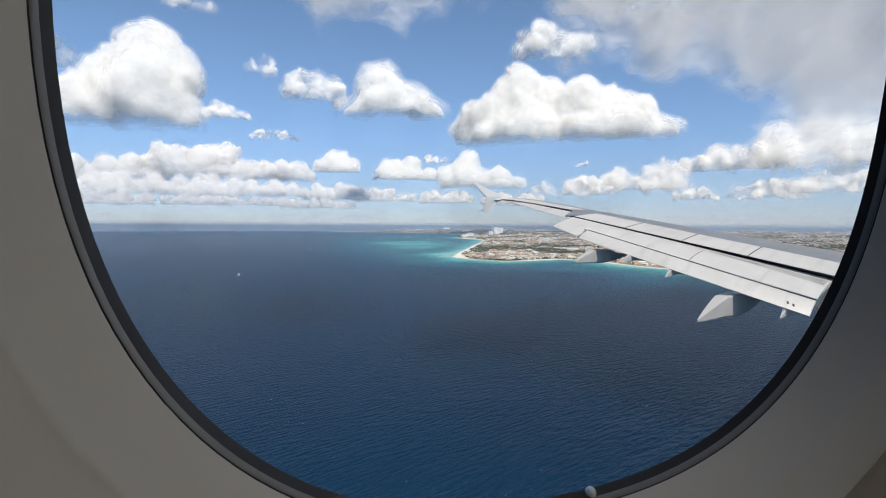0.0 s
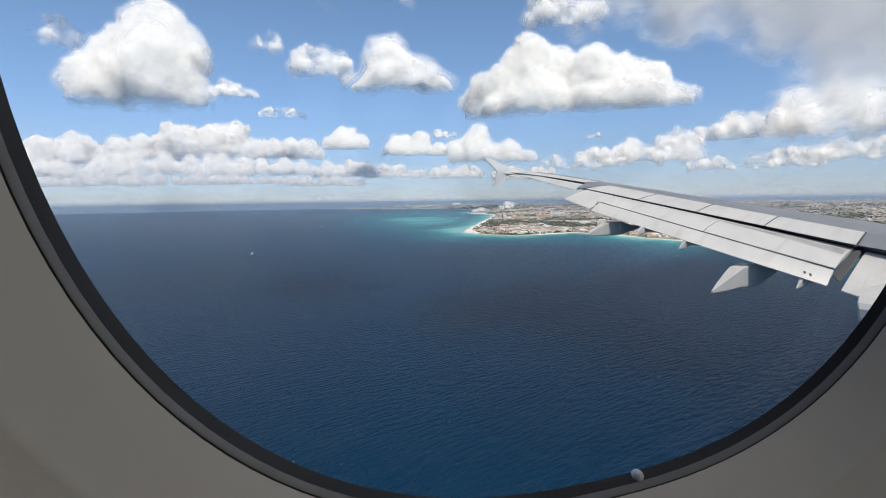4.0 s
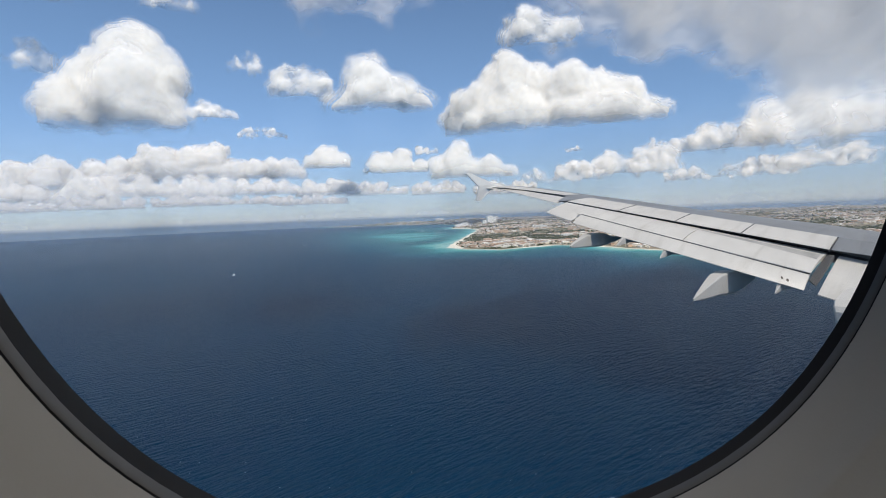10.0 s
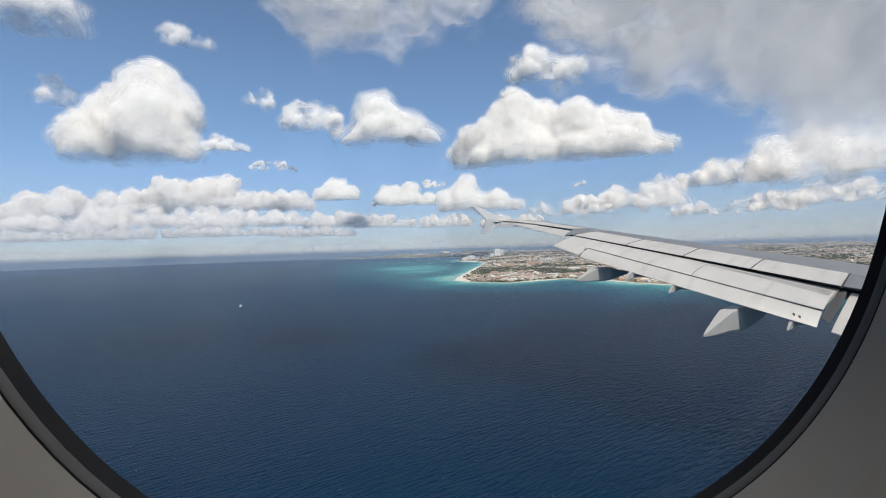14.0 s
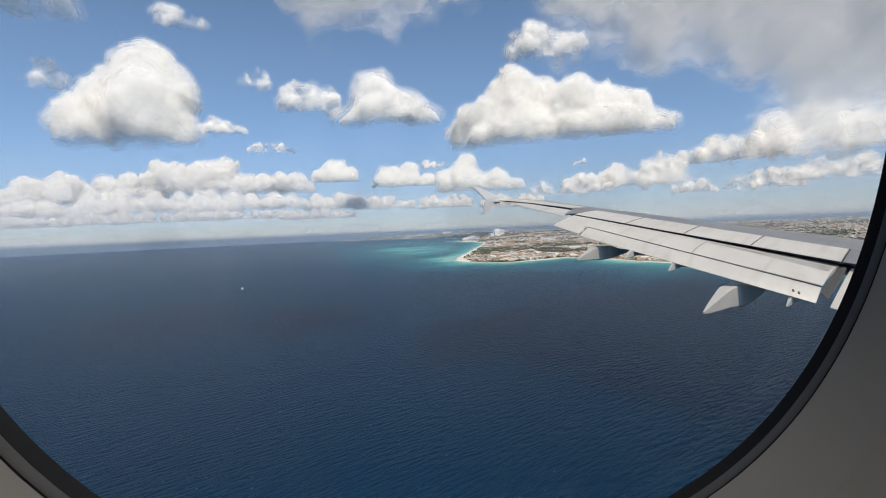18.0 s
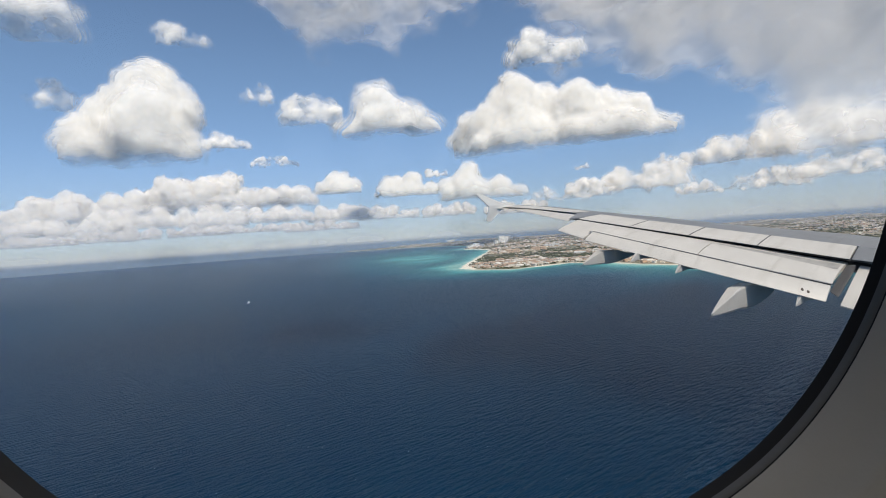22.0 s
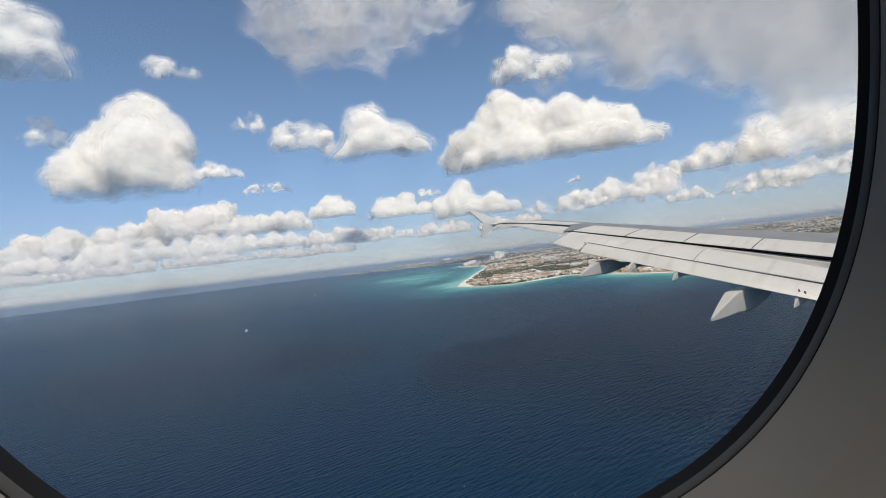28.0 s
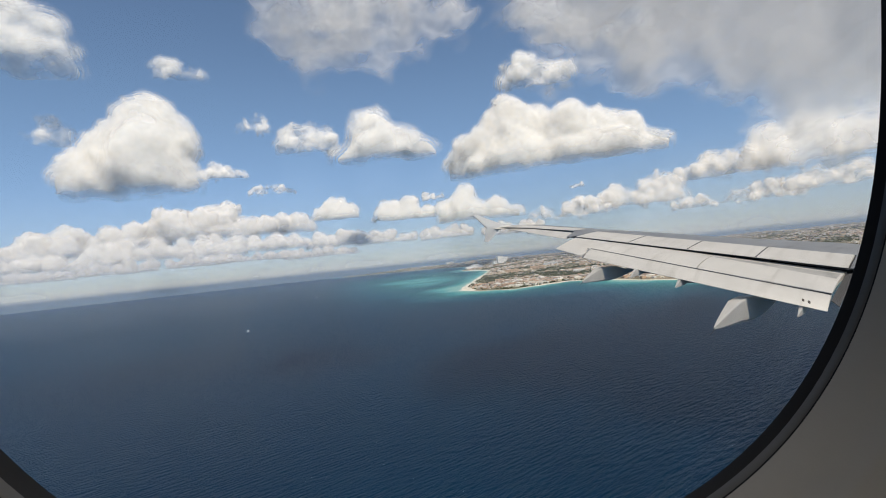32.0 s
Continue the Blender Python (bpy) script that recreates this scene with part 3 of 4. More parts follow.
part("wing_box", mesh_from("wing_box", verts, faces, WING_GREY, False), wing, "bare grey upper wing skin")

for k in range(3):
    (c0, r0), (c1, r1) = [(CREST[m], REAR[m]) for m in (k, k + 1)]
    slab("tip_skin", lerp(r0, c0, 0.62)[:2] + (lerp(r0, c0, 0.62)[2] + 0.032,), lerp(r1, c1, 0.62)[:2] + (lerp(r1, c1, 0.62)[2] + 0.032,), r1[:2] + (r1[2] + 0.022,), r0[:2] + (r0[2] + 0.022,), 0.02, WING_WHITE, wing, "white skin ahead of the aileron", nu=2, nv=3)

# spoilers: four outboard panels in a row
cuts = (11.4, 9.75, 8.05, 6.3, 4.3)
for k in range(4):
    y0, y1 = cuts[k] - 0.018, cuts[k + 1] + 0.018
    slab("spoiler", along(*HINGE, y0), along(*HINGE, y1), along(*SPOIL, y1), along(*SPOIL, y0 + 0.12), 0.07, WING_WHITE, wing, camber=0.012)
for y in cuts[1:4]:
    hi, lo = along(*HINGE, y), along(*SPOIL, y + 0.06)
    slab("joint_seal", (hi[0], y + 0.015, hi[2] + 0.009), (hi[0], y - 0.015, hi[2] + 0.002), (lo[0], lo[1] - 0.015, lo[2] + 0.002), (lo[0], lo[1] + 0.015, lo[2] + 0.009), 0.02, COVE, wing, "dark rubber joint seal", camber=0.012, nu=1, nv=6)
# dark sheet below the spoilers, its colour stands for the shade in the bay
slab("spoiler_bay_shade", (15.9, 11.35, 0.36), (18.15, 4.3, -1.20), (17.55, 4.3, -1.50), (14.95, 11.4, 0.28), 0.03, COVE, wing, "dark sheet painted as the shade under the spoilers")
# fixed shroud at the two ends of the spoiler row
slab("shroud_panel", (15.55, 12.1, 0.57), (15.98, 11.42, 0.455), (14.77, 11.62, 0.345), (14.62, 11.78, 0.36), 0.08, WING_GREY, wing)
slab("shroud_panel", (18.22, 4.27, -1.115), (18.95, 2.2, -1.57), (18.1, 2.2, -1.83), (17.47, 4.27, -1.435), 0.08, WING_GREY, wing)
# dark sheet between the spoilers and the flap: the cove's shade put into colour
slab("flap_cove_shade", (15.5, 11.55, 0.20), (19.0, 2.2, -2.10), (18.3, 2.2, -2.31), (14.4, 11.45, 0.05), 0.05, COVE, wing, "dark sheet painted as the shade in the slot above the flap", nu=8)
# main flap with its tip piece, then the aft flap, stepped down behind a dark strip that paints the slot's shade
F1_FORE = ((14.66, 11.42, 0.285), (17.72, 4.42, -1.545))
F1_AFT = ((13.97, 10.45, -0.13), (16.25, 4.42, -1.985))
slab("flap", along(*F1_FORE, 10.44), along(*F1_FORE, 7.42), along(*F1_AFT, 7.42), F1_AFT[0], 0.16, WING_WHITE, wing, "white outboard flap", camber=0.07, nv=14)
slab("flap", along(*F1_FORE, 7.39), F1_FORE[1], F1_AFT[1], along(*F1_AFT, 7.39), 0.16, WING_WHITE, wing, "white outboard flap", camber=0.07, nv=14)


def on_flap(y, t):
    """A point on the skin of the main flap, y metres out, t of the way from its nose to its tail."""
    x, yy, z = lerp(along(*F1_FORE, y), along(*F1_AFT, y), t)
    return x, yy, z + 0.07 * 4 * t * (1 - t) + 0.009


slab("wear_strip", on_flap(7.30, 0.20), on_flap(4.48, 0.24), on_flap(4.48, 0.50), on_flap(7.30, 0.25), 0.008, WORN, wing, "grey worn strip along the flap's nose", camber=0.002, nu=8, nv=4)
slab("flap_tip", F1_FORE[0], along(*F1_FORE, 10.45), (13.62, 10.46, -0.36), (13.51, 11.42, -0.04), 0.12, WING_WHITE, wing, "white outer end of the flap", camber=0.02, nu=3)
F2_FORE = ((13.99, 10.30, -0.165), (16.27, 4.45, -2.025))
F2_AFT = ((13.55, 10.33, -0.43), (15.80, 4.45, -2.42))
slab("aft_flap", F2_FORE[0], F2_FORE[1], F2_AFT[1], F2_AFT[0], 0.09, WING_WHITE, wing, "white aft flap segment", camber=0.02)
slab("slot_shade_strip", F2_FORE[0][:2] + (-0.150,), F2_FORE[1][:2] + (-2.005,), lerp(F2_FORE[1], F2_AFT[1], 0.07)[:2] + (-2.035,), lerp(F2_FORE[0], F2_AFT[0], 0.04)[:2] + (-0.161,), 0.02, COVE, wing, "dark strip painted as the slot shade between the flap segments")
# inboard flap beyond the track gap
slab("inboard_flap", (17.75, 4.15, -1.63), (18.4, 2.3, -2.1), (15.7, 2.3, -3.0), (15.72, 4.12, -2.49), 0.18, WING_WHITE, wing, "white inboard flap", camber=0.03)
RUST = material("primer_brown", (0.075, 0.055, 0.045), 0.6, 0, 0.25, 20)
for k in range(5):
    y = 4.40 - 0.055 * k
    slab("flap_track", (17.5 - 0.06 * k, y, -1.60 + 0.01 * k), (17.5 - 0.06 * k, y - 0.035, -1.61 + 0.01 * k), (16.0 - 0.08 * k, y - 0.035, -2.18 - 0.02 * k), (16.0 - 0.08 * k, y, -2.17 - 0.02 * k), 0.12, DARK_METAL, wing, "greasy flap track mechanism", nu=1, nv=4)
# tip piece between aileron and fence
slab("wing_tip", (14.95, 15.13, 1.12), (15.0, 14.86, 1.055), (14.60, 14.86, 1.0), (14.08, 15.13, 1.05), 0.05, WING_WHITE, wing, "white wing tip", nu=3, nv=3)
# aileron with its hinge line and wicks
slab("aileron", (15.02, 14.85, 1.045), (15.28, 11.85, 0.47), (14.50, 11.75, 0.27), (14.62, 14.82, 0.99), 0.09, WING_WHITE, wing, "white aileron", camber=0.01)


def rod(name, a, b, r, mat, parent, label=""):
    a, b = Vector(a), Vector(b)
    d = (b - a).normalized()
    s = d.orthogonal().normalized()
    t = d.cross(s)
    v, n = [], 6
    for p, rr in ((a, r), (b, r * 0.6)):
        v += [tuple(p + (s * math.cos(2 * math.pi * k / n) + t * math.sin(2 * math.pi * k / n)) * rr) for k in range(n)]
    f = [(k, (k + 1) % n, n + (k + 1) % n, n + k) for k in range(n)] + [tuple(reversed(range(n))), tuple(range(n, 2 * n))]
    return part(name, mesh_from(name, v, f, mat, False), parent, label)


for y in (14.5, 14.05, 13.5, 12.9):
    a = along((14.62, 14.82, 0.99), (14.50, 11.75, 0.27), y)
    rod("static_wick", a, (a[0] - 0.32, a[1], a[2] - 0.05), 0.011, DARK_METAL, wing)

# wingtip fence: a fin above and below the tip
FIN = [(13.09, 1.63), (13.2, 1.665), (13.33, 1.655), (13.9, 1.45), (14.58, 1.24), (15.1, 1.16), (14.9, 1.06), (14.37, 0.97), (14.05, 0.72), (13.81, 0.53), (13.68, 0.51), (13.56, 0.54), (13.66, 0.9), (13.70, 1.12)]


FENCE = material("fence_paint", (0.78, 0.76, 0.72), 0.35, 0, 0.06, 1.5)


def fence_lean(z):
    return 15.12 + 0.10 * abs(z - 1.1) ** 1.3


v = [(x, fence_lean(z) - 0.02, z) for x, z in FIN] + [(x, fence_lean(z) + 0.03, z) for x, z in FIN]
n = len(FIN)
f = [tuple(range(n)), tuple(reversed(range(n, 2 * n)))] + [((k + 1) % n, k, n + k, n + (k + 1) % n) for k in range(n)]
fence = part("wingtip_fence", mesh_from("wingtip_fence", v, f, FENCE, False), wing, "white wingtip fence")
for z, x in ((1.60, 13.10), (1.36, 13.42), (1.14, 13.69), (0.85, 13.65), (0.57, 13.57)):
    rod("static_wick", (x, fence_lean(z), z), (x - 0.22, fence_lean(z), z + 0.01), 0.010, DARK_METAL, wing)


def canoe(name, y, stations, parent, label=""):
    """A track fairing: (x, top, bottom, half width) from the tail forward; a flat back, straight flanks and a narrow keel with softened corners."""
    v, f, n = [], [], 8
    for x, zt, zb, w in stations:
        h = zt - zb
        v += [(x, y - w * 0.90, zt), (x, y + w * 0.90, zt), (x, y + w, zt - 0.07 * h), (x, y + w * 0.72, zb + 0.10 * h), (x, y + w * 0.5, zb), (x, y - w * 0.5, zb), (x, y - w * 0.72, zb + 0.10 * h), (x, y - w, zt - 0.07 * h)]
    for i in range(len(stations) - 1):
        f += [(i * n + k, (i + 1) * n + k, (i + 1) * n + (k + 1) % n, i * n + (k + 1) % n) for k in range(n)]
    f += [tuple(reversed(range(n))), tuple(range(len(v) - n, len(v)))]
    return part(name, mesh_from(name, v, f, FAIRING, False), parent, label)


fairing = canoe("flap_track_fairing", 6.34, ((14.91, -2.04, -2.64, 0.167), (15.3, -2.00, -2.69, 0.20), (15.8, -2.0, -2.69, 0.22), (16.45, -2.15, -2.62, 0.236), (17.1, -2.22, -2.50, 0.20), (17.52, -2.26, -2.40, 0.150)), wing, "grey flap track fairing in the flap's shade")
canoe("tail_cone", 6.34, ((13.54, -2.56, -2.62, 0.021), (13.81, -2.45, -2.64, 0.059), (14.3, -2.25, -2.655, 0.12), (14.92, -2.02, -2.65, 0.183)), fairing, "pointed pale tail cone")
rod("drain_mast", (13.65, 6.34, -2.58), (13.25, 6.34, -2.73), 0.012, DARK_METAL, fairing, "thin drain tube")
fairing = canoe("flap_track_fairing", 9.95, ((13.74, -0.85, -1.25, 0.112), (14.1, -0.80, -1.27, 0.16), (14.5, -0.82, -1.26, 0.186), (15.03, -0.96, -1.19, 0.193), (15.73, -1.00, -1.08, 0.128)), wing, "grey flap track fairing in the flap's shade")
canoe("tail_cone", 9.95, ((12.90, -1.16, -1.21, 0.021), (13.05, -1.09, -1.225, 0.048), (13.75, -0.82, -1.26, 0.128)), fairing, "pointed pale tail cone")
rod("drain_mast", (12.97, 9.95, -1.18), (12.71, 9.95, -1.27), 0.010, DARK_METAL, fairing, "thin drain tube")
for y, x, z in ((8.80, 13.77, -1.18), (7.70, 14.30, -1.58), (4.99, 15.36, -2.53)):
    canoe("hinge_fairing", y, ((x, z + 0.03, z, 0.012), (x + 0.30, z + 0.25, z + 0.02, 0.05), (x + 0.7, z + 0.2, z + 0.07, 0.05), (x + 1.4, z + 0.06, z + 0.0, 0.04)), wing, "small pointed hinge fairing")
canoe("flap_track_fairing", 2.62, ((11.45, -2.12, -2.30, 0.10), (11.52, -2.02, -2.40, 0.15), (11.8, -1.92, -2.46, 0.2), (12.6, -1.85, -2.55, 0.24), (14.0, -1.95, -2.9, 0.25), (16.0, -2.4, -3.0, 0.2)), wing, "blunt grey inboard flap fairing")
# two round access caps near the inner end of the aft flap
for dx in (0.0, 0.5):
    cx, cy = 15.75 + 0.06 * dx, 4.95 - 0.25 * dx
    v = [(cx + 0.03 * math.cos(t), cy + 0.03 * math.sin(t), -2.150 + 0.84 * (cx + 0.03 * math.cos(t) - 15.75) + 0.645 * (cy + 0.03 * math.sin(t) - 4.93)) for t in np.linspace(0, 2 * math.pi, 14, endpoint=False)]
    v2 = [(a, b, d + 0.03) for a, b, d in v]
    f = [tuple(range(14)), tuple(reversed(range(14, 28)))] + [(k, (k + 1) % 14, 14 + (k + 1) % 14, 14 + k) for k in range(14)]
    part("access_cap", mesh_from("access_cap", v + v2, f, RUST, False), wing, "small round brown access cap")

# ---------------------------------------------------------------- clouds
# Heap clouds: billows fused into one skin and wrapped in thinner and thinner shells of vapour. The deck overhead: thin lumpy sheets, torn open by noise.
CLOUD = torn_vapour("cloud_vapour", 0.007, 0.45, 1.0, 0.30)
WISP = torn_vapour("wisp_vapour", 0.005, 0.5, 0.5, 0.5)
DECKMAT = torn_vapour("deck_vapour", 0.006, 0.68, 0.55, 0.06)
HIGHMAT = torn_vapour("high_vapour", 0.006, 0.68, 0.55, 0.06)


def unit(v):
    return v / np.maximum(np.linalg.norm(v, axis=1), 1e-9)[:, None]


def ico_template(sub):
    bm = bmesh.new()
    bmesh.ops.create_icosphere(bm, subdivisions=sub, radius=1.0)
    v = np.array([p.co[:] for p in bm.verts])
    f = np.array([[p.index for p in q.verts] for q in bm.faces])
    bm.free()
    return v, f


ICO = ico_template(2)


def fused(blobs, voxel):
    """One closed skin round all the billows: vertices and quads."""
    tv, tf = ICO
    v = (blobs[:, None, :3] + tv[None] * blobs[:, None, 3:]).reshape(-1, 3)
    f = (tf[None] + (np.arange(len(blobs)) * len(tv))[:, None, None]).reshape(-1, 3)
    me = mesh_from("billows", v, f, CLOUD)
    ob = new("billows", me)
    mod = ob.modifiers.new("fuse", "REMESH")
    mod.mode, mod.voxel_size = "VOXEL", voxel
    bpy.context.view_layer.update()
    skin = ob.evaluated_get(bpy.context.evaluated_depsgraph_get()).to_mesh()
    out = np.empty(len(skin.vertices) * 3, np.float32)
    skin.vertices.foreach_get("co", out)
    quads = np.empty(len(skin.loops), np.int32)
    skin.loops.foreach_get("vertex_index", quads)
    bpy.data.objects.remove(ob)
    bpy.data.meshes.remove(me)
    return out.reshape(-1, 3).astype(float), quads.reshape(-1, 4)


def relax(p, f, rounds):
    """Averages every vertex with its neighbours."""
    e = np.vstack([f[:, [k, (k + 1) % 4]] for k in range(4)])
    n = np.bincount(e[:, 0], minlength=len(p)).astype(float)
    for _ in range(rounds):
        q = np.column_stack([np.bincount(e[:, 0], p[e[:, 1], k], len(p)) for k in range(3)]) / np.maximum(n, 1)[:, None]
        p = 0.4 * p + 0.6 * q
    return p


def skin_normals(p, f):
    n = np.cross(p[f[:, 2]] - p[f[:, 0]], p[f[:, 3]] - p[f[:, 1]])
    out = np.zeros_like(p)
    for k in range(4):
        for a in range(3):
            out[:, a] += np.bincount(f[:, k], n[:, a], len(p))
    return unit(out)


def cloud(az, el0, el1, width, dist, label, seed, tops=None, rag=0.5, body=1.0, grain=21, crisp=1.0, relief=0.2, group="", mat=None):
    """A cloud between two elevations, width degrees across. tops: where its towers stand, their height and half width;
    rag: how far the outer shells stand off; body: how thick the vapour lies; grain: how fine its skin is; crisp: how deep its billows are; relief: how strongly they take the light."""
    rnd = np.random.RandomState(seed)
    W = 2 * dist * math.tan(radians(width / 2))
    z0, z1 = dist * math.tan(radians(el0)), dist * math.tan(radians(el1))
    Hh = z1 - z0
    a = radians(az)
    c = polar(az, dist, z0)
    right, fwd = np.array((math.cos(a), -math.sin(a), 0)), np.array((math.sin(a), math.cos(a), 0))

    if tops is None:                                   # a row of uneven towers
        count = max(2, int(2.4 * W / Hh))
        tops = [(-0.44 + 0.88 * (k + rnd.uniform(0.2, 0.8)) / count, rnd.uniform(0.45, 1.0), 0.6 / count) for k in range(count)] + [(0.0, 0.42, 0.5)]

    def top_at(u):
        return max([ph * math.sqrt(max(0.0, 1 - ((u - pu) / pw) ** 2)) for pu, ph, pw in tops])

    blobs = []
    columns = max(5, int(5.5 * W / Hh))
    for k in range(columns):
        u = -0.47 + 0.94 * (k + rnd.uniform(0.1, 0.9)) / columns
        t = top_at(u) * rnd.uniform(0.84, 1.0)
        if t < 0.10:
            continue
        r = min(0.27 * Hh, 0.48 * t * Hh) * rnd.uniform(0.75, 1.05)
        v = t * Hh - 1.08 * r
        while True:
            # the lower billows stand further out towards the sun
            out = -fwd * (0.42 * (t * Hh - v) + rnd.uniform(-0.10, 0.16) * Hh) + right * (rnd.uniform(-0.35, 0.35) * r)
            blobs.append((*(right * (u * (W - 0.5 * r)) + out + np.array((0, 0, v))), r))
            if v < 0.35 * r:
                break
            v = max(0.2 * r, v - r * rnd.uniform(0.7, 1.1))
    big = np.array(blobs)
    for count, shrink in ((5, 0.42), (2, 0.46)):
        rep = np.repeat(big[-len(blobs) * (1 if shrink < 0.45 else 5):], count, axis=0)
        dirs = unit(rnd.normal(size=(len(rep), 3)) + np.array((0, 0, 0.7)) - 0.3 * fwd)
        rr = rep[:, 3] * shrink * rnd.uniform(0.6, 1.15, len(rep))
        big = np.vstack((big, np.column_stack((rep[:, :3] + dirs * (rep[:, 3] - 0.55 * rr)[:, None], rr))))
    p, f = fused(big, Hh / grain)
    p = relax(p, f, 2 if crisp > 1.1 else grain // 3)
    broad = skin_normals(relax(p, f, grain), f)
    n = skin_normals(p, f)
    q = p / (0.30 * Hh)
    bulge = (0.026 * fbm(q, 2, seed % 60, True) + 0.030 * fbm(q * 3.1, 3, seed % 60 + 9, True)) * np.clip(0.45 + p[:, 2] / Hh, 0.4, 1.2)
    p = p + n * (crisp * Hh * bulge)[:, None]
    base = 0.05 * Hh * vnoise(np.column_stack((p[:, :2] / (0.16 * W), np.zeros(len(p)))), seed % 50)
    low = p[:, 2] < base
    p[low, 2] = base[low] + (p[low, 2] - base[low]) * (0.22 if body > 0.89 else 0.75)
    n = skin_normals(p, f)
    core = relax(p, f, grain // 2)
    torn = fbm(q * (1.3 - 0.5 * body), 4, seed % 60 + 3) * (1 + 2.6 * max(0.0, 1 - body))
    verts, faces, dens, norm = [], [], [], []
    # vapour scatters the light about: the shading of the billows is softened by the heap's own broad roundness
    soft = unit(relief * n + 0.46 * broad + np.array((0.17, -0.36, 0.44)))
    thin = body < 0.89                                     # a thin cloud has no dense core: all its shells are faint
    shells = ((-0.11, 0.52, 0.14), (-0.06, 0.44, 0.20), (-0.015, 0.38, 0.26), (0.02, 0.31, 0.30), (0.055, 0.23, 0.32), (0.095, 0.13, 0.32)) if thin else ((-0.11, 1.0, 0.0), (-0.06, 0.50, 0.10), (-0.015, 0.42, 0.12), (0.02, 0.34, 0.20), (0.055, 0.24, 0.24), (0.095, 0.14, 0.24))
    count = 0
    for k, (off, cover, tear) in enumerate(shells):
        skin = (core, 0.6 * core + 0.4 * p, p, p, p, p)[k] + (0.4 * n + 0.6 * broad) * (max(off * rag, -0.17) * Hh)
        foot = np.clip(1.0 - (skin[:, 2] + 0.04 * Hh) / (0.42 * Hh), 0, 1)
        cover = cover - 0.5 * (0.85 - body) if thin else cover * body - 0.35 * (1 - body)
        fade = (0.20, 0.20, 0.18, 0.16, 0.14, 0.12) if thin else (1.05, 0.55, 0.40, 0.30, 0.22, 0.18)
        thick = cover - fade[k] * foot ** 1.6 + tear * torn
        keep = np.ones(len(f), bool) if k == 0 else (broad[f].mean(1) @ fwd < 0.45)   # the faint shells end behind the heap
        used = np.unique(f[keep])
        remap = np.full(len(p), -1)
        remap[used] = np.arange(len(used)) + count
        count += len(used)
        verts.append(skin[used])
        faces.append(remap[f[keep]])
        dens.append(thick[used])
        norm.append(soft[used])
    me = mesh_from("cloud", np.vstack(verts) + c, np.vstack(faces), mat or CLOUD, True, ("cover", np.concatenate(dens)))
    me.normals_split_custom_set_from_vertices(np.vstack(norm).tolist())
    return tagged(new("cloud", me), label, "cloud", group)


def deck(edge, az0, az1, z, seed, label, lump=9.0, thick=0.0, fade=5.0):
    """A sheet of broken cloud z metres above the eye. edge: bearings and elevations of its lower rim; thick: how closed it is; three thin layers."""
    ob = thing("cloud_deck", label, "cloud")
    for layer in range(3):
        az, el = np.linspace(az0, az1, int((az1 - az0) * 3.2)), np.arange(4.0, 45, 0.19)
        A, E = np.meshgrid(az, el, indexing="ij")
        R = z / np.tan(np.radians(E))
        x, y = np.sin(np.radians(A)) * R, np.cos(np.radians(A)) * R
        q = np.column_stack((A.ravel() / 7.0, E.ravel() / 4.2, np.full(x.size, 37.0 * seed)))
        h = z * (1 + 0.05 * layer) + lump * (fbm(q, 3, seed) + 0.6 * fbm(q * 3.0, 3, seed + 5)).reshape(x.shape)
        rim = (E.ravel() - np.interp(A.ravel(), [e[0] for e in edge], [e[1] for e in edge])) / fade
        side = np.minimum(A.ravel() - az0, az1 - A.ravel()) / 6.0
        inside = np.clip(np.minimum(rim, side), -0.5, 1.0)
        cover = 0.95 * inside - 0.10 + 0.95 * fbm(q * 1.5, 6, seed + 11 + layer) - 0.06 * layer + thick + 0.011 * np.clip(A.ravel() - 62, -14, 12) - 1.5 * np.clip((E.ravel() - 26) / 16, 0, 1)
        cover = np.where(np.minimum(rim, side) < -0.45, -1.0, cover)
        v = np.column_stack((x.ravel(), y.ravel(), h.ravel()))
        f = grid_faces(len(az), len(el))
        keep = cover[f].max(1) > -0.35
        used = np.unique(f[keep])
        remap = np.full(len(v), -1)
        remap[used] = np.arange(len(used))
        me = mesh_from("sheet", v[used], remap[f[keep]], DECKMAT, True, ("cover", cover[used]))
        part("sheet", me, ob)
    return ob


def overhead_deck():
    """The same broken deck goes on over the aircraft and behind it: the wing and the near sea lie in its thin shade."""
    ob = thing("cloud_deck", "thin broken cloud sheet high over the aircraft", "cloud")
    g = np.linspace(-1, 1, 90)
    U, V = np.meshgrid(g, g, indexing="ij")
    x, y = 20 + 900 * U.ravel(), -260 + 800 * V.ravel()
    q = np.column_stack((x / 160.0, y / 160.0, np.full(x.size, 3.3)))
    cover = 0.66 - 0.9 * np.clip(np.hypot(U, V).ravel() - 0.55, 0, 1) / 0.45 + 0.35 * fbm(q, 4, 8)
    v = np.column_stack((x, y, 430 + 14 * fbm(q, 3, 5)))
    part("sheet", mesh_from("sheet", v, grid_faces(90, 90), HIGHMAT, True, ("cover", cover)), ob)


